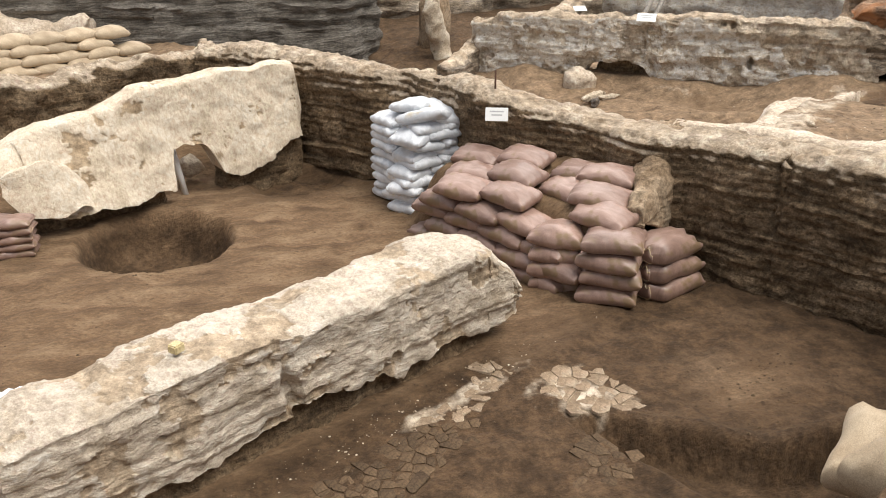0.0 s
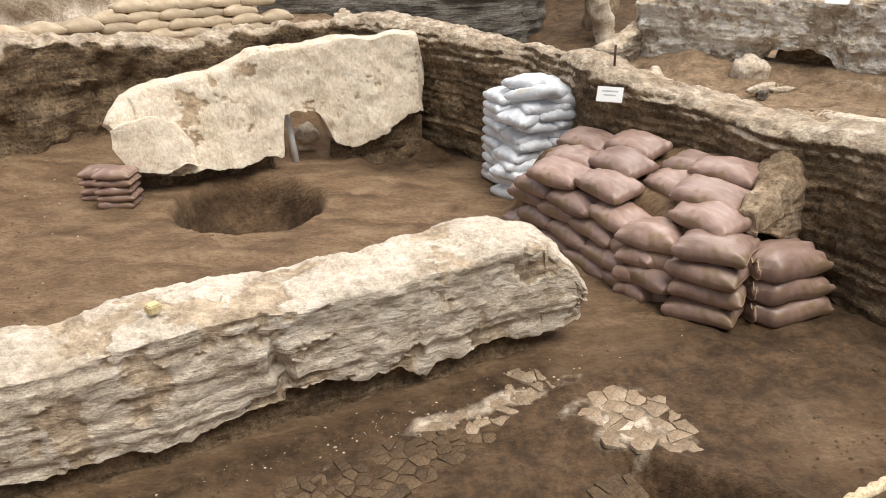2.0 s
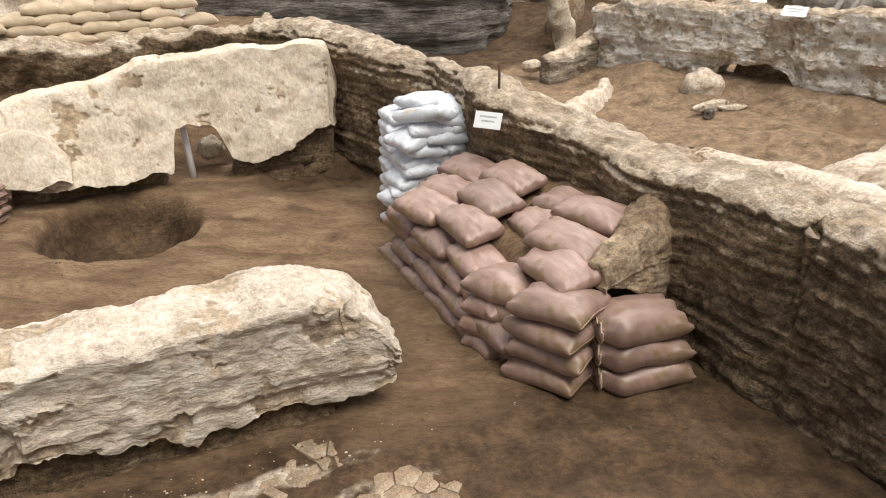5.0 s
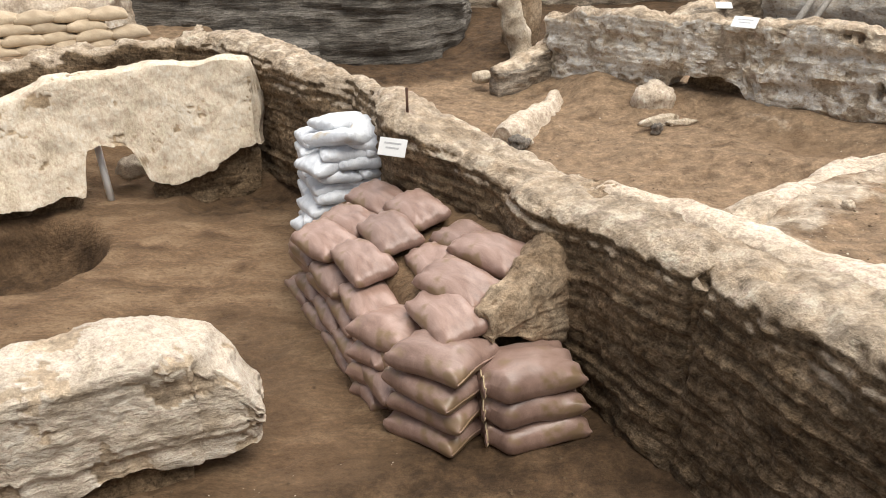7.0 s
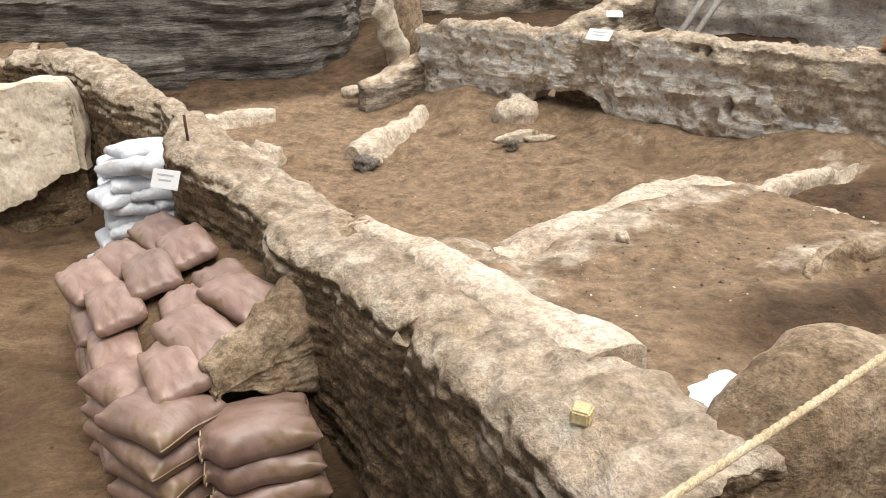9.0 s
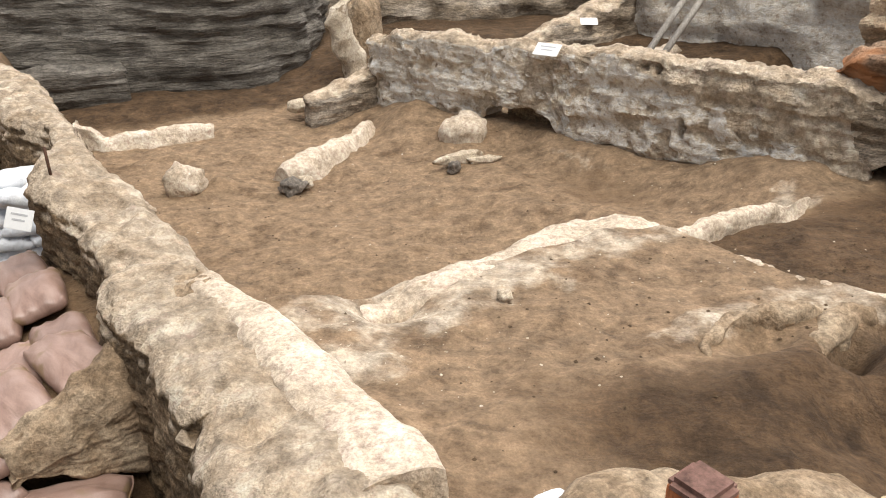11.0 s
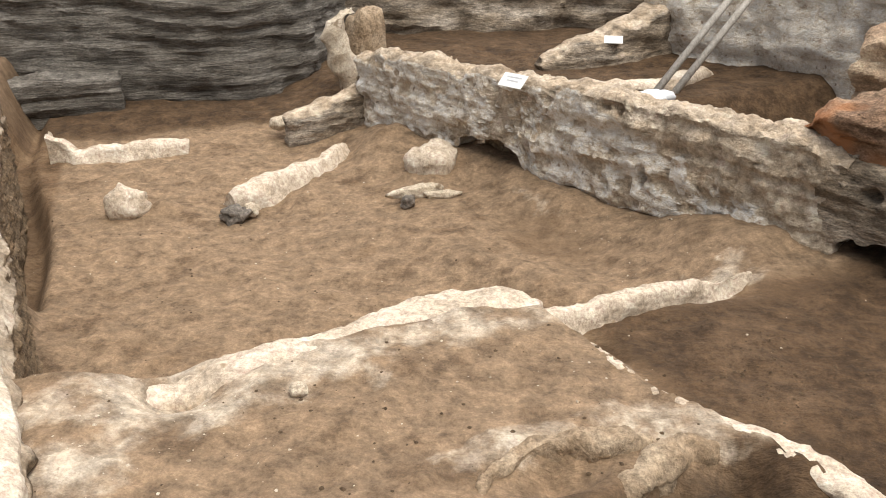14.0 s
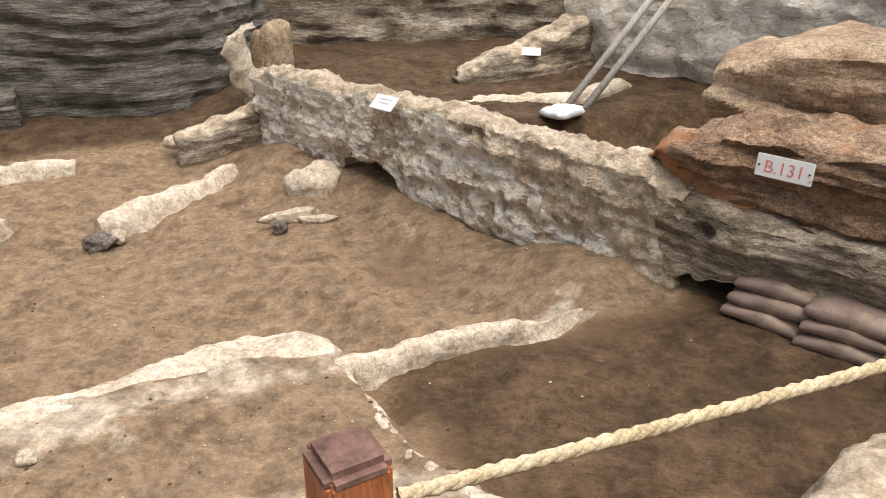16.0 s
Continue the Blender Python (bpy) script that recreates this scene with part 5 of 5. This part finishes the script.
# stones and stumps
def bent_stump(name, line, v, mat, seed):
    """A weathered stump that bends: line holds (u, z, half width) from foot to head."""
    at = np.linspace(0, len(line) - 1, 34)
    cu, cz, cr = (np.interp(at, range(len(line)), [p[k] for p in line]) for k in range(3))
    verts = []
    for u, z, r in zip(cu, cz, cr):
        for q in range(28):
            a = q * 2 * math.pi / 28
            verts.append(W(u + r * math.cos(a), v + 0.8 * r * math.sin(a), z + 0.35 * r * math.cos(a)))
    n = len(verts)
    fs = grid_faces(34, 28, True) + [tuple(range(28))[::-1], tuple(range(n - 28, n))]
    me = mesh_of(name, verts, fs, mat)
    roughen(me, 0.018, 9, 5, seed, lumps=0.05, lump_size=0.2)
    return new(name, me)


tagged(bent_stump("plaster_stump", [(7.02, 0.40, 0.19), (7.00, 0.65, 0.16), (6.92, 0.85, 0.145), (6.82, 1.02, 0.14), (6.78, 1.18, 0.125), (6.85, 1.34, 0.12), (6.97, 1.42, 0.09), (7.02, 1.44, 0.03)], 9.15, STONE, 72), "bent weathered white plaster stump", "stump")
tagged(boulder("plaster_stump", 7.27, 9.60, 0.85, (0.46, 0.42, 1.0), CLAY, 73, 10, 0.12), "brown rounded earth stump beside the white one", "stump")
tagged(boulder("white_stone", 6.02, 8.36, 0.42, (0.26, 0.18, 0.14), STONE, 74), "small white stone on the earth floor", "stone")
tagged(boulder("dark_stone", 5.29, 6.28, 0.27, (0.22, 0.15, 0.13), DARKSTONE, 75, 20, 0.2), "charred dark stone set in the floor", "stone")
tagged(boulder("dark_stone", 5.42, 6.36, 0.27, (0.12, 0.12, 0.11), STONE, 76, 0, 0.2), "pale broken stone beside the charred one", "stone")
tagged(boulder("plaster_block", 4.46, 6.62, 0.33, (0.34, 0.26, 0.30), CRUST, 77, -30, 0.14), "worn plaster block standing in the floor", "block")
tagged(boulder("boulder", 7.10, 6.56, 0.45, (0.56, 0.42, 0.30), CRUST, 78, 30, 0.12), "rounded pale earth boulder by the white wall", "boulder")
tagged(boulder("hearth_stone", 6.80, 6.08, 0.37, (0.46, 0.10, 0.11), STONE, 79, 8, 0.18), "pale rim stone of a small hearth", "stone")
tagged(boulder("hearth_stone", 6.68, 5.97, 0.33, (0.13, 0.10, 0.11), DARKSTONE, 80, 8, 0.18), "dark rim stone of a small hearth", "stone")
tagged(boulder("hearth_stone", 6.98, 5.98, 0.35, (0.30, 0.08, 0.08), STONE, 81, -12, 0.18), "pale rim stone of a small hearth", "stone")
mound = ruin_wall("earth_mound", [(4.06, 1.05, 0.9, 1.18, 0.12, 0, 0.05, 0.1), (4.22, 1.03, 0.9, 1.39, 0.17, 0, 0.05, 0.1), (4.45, 1.0, 0.9, 1.45, 0.18, 0, 0.05, 0.1), (4.75, 0.98, 0.9, 1.31, 0.17, 0, 0.05, 0.1), (5.1, 0.92, 0.9, 1.26, 0.14, 0, 0.05, 0.1)],
                  CLAY, 82, 0.02, 0.016, 7, 0, 0.1, 0.025, 0.10, 0.015, soften=0.06, top_mat=CRUST, top_z=0.42)
tagged(mound, "rounded dusty earth mound at the wall end", "mound")
tagged(boulder("white_sheet", 4.44, 1.18, 1.05, (0.28, 0.20, 0.18), SACK_WHITE, 83, 0, 0.05), "white sheet showing behind the earth mound", "sheet")
tagged(boulder("pale_stone", 3.98, 1.5, 1.08, (0.1, 0.08, 0.07), CRUST, 84), "small pale clod on the wall top", "clod")
tagged(boulder("white_stone", 3.76, 4.83 - 1.97, 0.98, (0.08, 0.07, 0.05), CRUST, 85), "small pale clod on the wall top", "clod")
tagged(boulder("white_stone", 5.19, 2.72, 0.93, (0.075, 0.06, 0.05), STONE, 86), "small white stone on the platform", "stone")
tagged(boulder("clod", 3.70, 1.24, 1.10, (0.05, 0.04, 0.045), REDTOP, 87), "small brown clod on the wall edge", "clod")


# ---- cracked mud and scattered grit ----
def clip(poly, px, py, nx, ny):
    out = []
    for i, a in enumerate(poly):
        b = poly[(i + 1) % len(poly)]
        da, db = (a[0] - px) * nx + (a[1] - py) * ny, (b[0] - px) * nx + (b[1] - py) * ny
        if da <= 0:
            out.append(a)
        if da * db < 0:
            k = da / (da - db)
            out.append((a[0] + (b[0] - a[0]) * k, a[1] + (b[1] - a[1]) * k))
    return out


def flakes(inside, u0, u1, v0, v1, size, mat, gap, curl, seed, drop=0.1):
    """Dried mud broken into plates: the cells round scattered points, each shrunk by half a crack."""
    rnd = random.Random(seed)
    pts = []
    nu, nv = int((u1 - u0) / size), int((v1 - v0) / size)
    for i in range(nu):
        for j in range(nv):
            pts.append((u0 + (i + rnd.uniform(0.05, 0.95)) * size, v0 + (j + rnd.uniform(0.05, 0.95)) * size))
    for p in pts:
        if not inside(*p) or rnd.random() < drop:
            continue
        poly = [(p[0] + x * size * 1.6, p[1] + y * size * 1.6) for x, y in ((-1, -1), (1, -1), (1, 1), (-1, 1))]
        for q in pts:
            d = math.hypot(q[0] - p[0], q[1] - p[1])
            if q is p or d > size * 3.2:
                continue
            nx, ny = (q[0] - p[0]) / d, (q[1] - p[1]) / d
            poly = clip(poly, p[0] + nx * (d / 2 - gap), p[1] + ny * (d / 2 - gap), nx, ny)
            if len(poly) < 3:
                break
        if len(poly) < 3:
            continue
        cx, cy = sum(a[0] for a in poly) / len(poly), sum(a[1] for a in poly) / len(poly)
        n = len(poly)
        zc = height(cx, cy)
        if zc < -0.06:
            continue
        lift = rnd.uniform(0.4, 1.0) * curl
        up = [((a[0] - cx) * 0.96, (a[1] - cy) * 0.96, 0.001 + lift) for a in poly]
        lowr = [(a[0] - cx, a[1] - cy, -0.015) for a in poly]
        me = mesh_of("mud_flake", [(0, 0, 0.003)] + up + lowr, [(0, 1 + i, 1 + (i + 1) % n) for i in range(n)] + [(1 + i, 1 + n + i, 1 + n + (i + 1) % n, 1 + (i + 1) % n) for i in range(n)], mat, False)
        ob = new("mud_flake", me)
        ob.matrix_basis = place(cx, cy, zc)
        ob.parent = ground


def patch(u, v, cu, cv, ru, rv, seed):
    w = vnoise(np.array([[u * 4, v * 4, seed]]), seed)[0] * 0.45
    return ((u - cu) / ru) ** 2 + ((v - cv) / rv) ** 2 + w < 1


flakes(lambda u, v: patch(u, v, 1.80, 2.36, 0.27, 0.27, 91), 1.4, 2.3, 1.95, 2.8, 0.105, FLAKE, 0.0020, 0.002, 1, 0.0)
flakes(lambda u, v: patch(u, v, 1.50, 2.86, 0.18, 0.08, 92), 1.3, 1.9, 2.6, 3.0, 0.07, FLAKE, 0.002, 0.002, 2, 0.15)
flakes(lambda u, v: patch(u, v, 1.22, 2.80, 0.24, 0.09, 93), 0.9, 1.6, 2.6, 3.0, 0.09, FLAKE, 0.002, 0.002, 3, 0.25)
flakes(lambda u, v: patch(u, v, 0.62, 2.66, 0.52, 0.17, 94), 0.0, 1.3, 2.4, 2.95, 0.068, FLAKE_DULL, 0.003, 0.002, 4, 0.08)
flakes(lambda u, v: patch(u, v, 0.05, 2.42, 0.45, 0.2, 95), -0.5, 0.6, 2.1, 2.7, 0.075, FLAKE_DULL, 0.003, 0.002, 5, 0.15)
flakes(lambda u, v: patch(u, v, 1.35, 1.90, 0.24, 0.14, 96), 1.0, 1.7, 1.7, 2.1, 0.085, FLAKE_DULL, 0.003, 0.002, 6, 0.2)


def grit(name, spots, mat, label, seed, smin, smax):
    """Loose clods and stones of the floor, as one object: each spot is (u, v, spread u, spread v, how many)."""
    rnd = np.random.RandomState(seed)
    us, vs = [], []
    for cu, cv, su, sv, n in spots:
        us.append(cu + rnd.randn(n) * su)
        vs.append(cv + rnd.randn(n) * sv)
    u, v = np.concatenate(us), np.concatenate(vs)
    z = relief(u, v)
    size = smin + (smax - smin) * rnd.rand(len(u)) ** 3
    base = np.array([(1, 0, 0), (0.4, 0.9, 0.1), (-0.6, 0.7, 0), (-1, -0.1, 0.05), (-0.3, -0.9, 0), (0.6, -0.8, 0.05), (0.1, 0.1, 0.8), (0.0, 0.0, -0.6)])
    tri = [(i, (i + 1) % 6, 6) for i in range(6)] + [((i + 1) % 6, i, 7) for i in range(6)]
    verts, faces = [], []
    for i in range(len(u)):
        p = base * (1 + 0.5 * (rnd.rand(8, 1) - 0.5)) * size[i]
        a = rnd.rand() * 6.28
        p = np.stack([p[:, 0] * math.cos(a) - p[:, 1] * math.sin(a), p[:, 0] * math.sin(a) + p[:, 1] * math.cos(a), p[:, 2]], 1)
        c = np.array([u[i] * CU - v[i] * SU, u[i] * SU + v[i] * CU, z[i] + size[i] * 0.15])
        faces += [tuple(8 * i + k for k in t) for t in tri]
        verts += list(p + c)
    return tagged(new(name, mesh_of(name, verts, faces, mat, False)), label, "gravel", kind="stuff")


grit("dark_grit", [(-0.8, 6.0, 0.15, 1.2, 260), (1.0, 5.9, 0.35, 0.25, 260), (3.3, 2.2, 0.25, 0.4, 220), (7.2, 2.6, 0.5, 0.4, 260), (7.3, 2.0, 0.2, 0.5, 160), (2.6, 1.7, 0.3, 0.2, 160), (0.4, 3.0, 0.9, 0.08, 260),
                   (5.5, 2.2, 0.8, 0.6, 160), (5.3, 5.5, 1.2, 1.4, 200), (1.5, 4.8, 1.2, 1.0, 120)], FLAKE_DULL, "loose brown clods and grit on the floors", 7, 0.003, 0.012)
grit("pale_grit", [(0.6, 2.95, 0.8, 0.07, 160), (4.6, 2.6, 0.3, 0.3, 120), (-0.7, 6.6, 0.2, 0.9, 60), (6.0, 2.8, 0.8, 0.4, 80), (5.8, 6.0, 1.2, 1.2, 80), (7.9, 4.6, 0.3, 0.7, 60)], STONE, "loose pale crumbs of plaster on the floors", 8, 0.0025, 0.009)


# ---- true size: the plan above is laid out in units of 1.25 m ----
UNIT = 1.25
for ob in list(scene.objects):
    if ob.parent is None and ob.type == "MESH" or ob.type == "EMPTY":
        ob.matrix_basis = Matrix.Scale(UNIT, 4) @ ob.matrix_basis
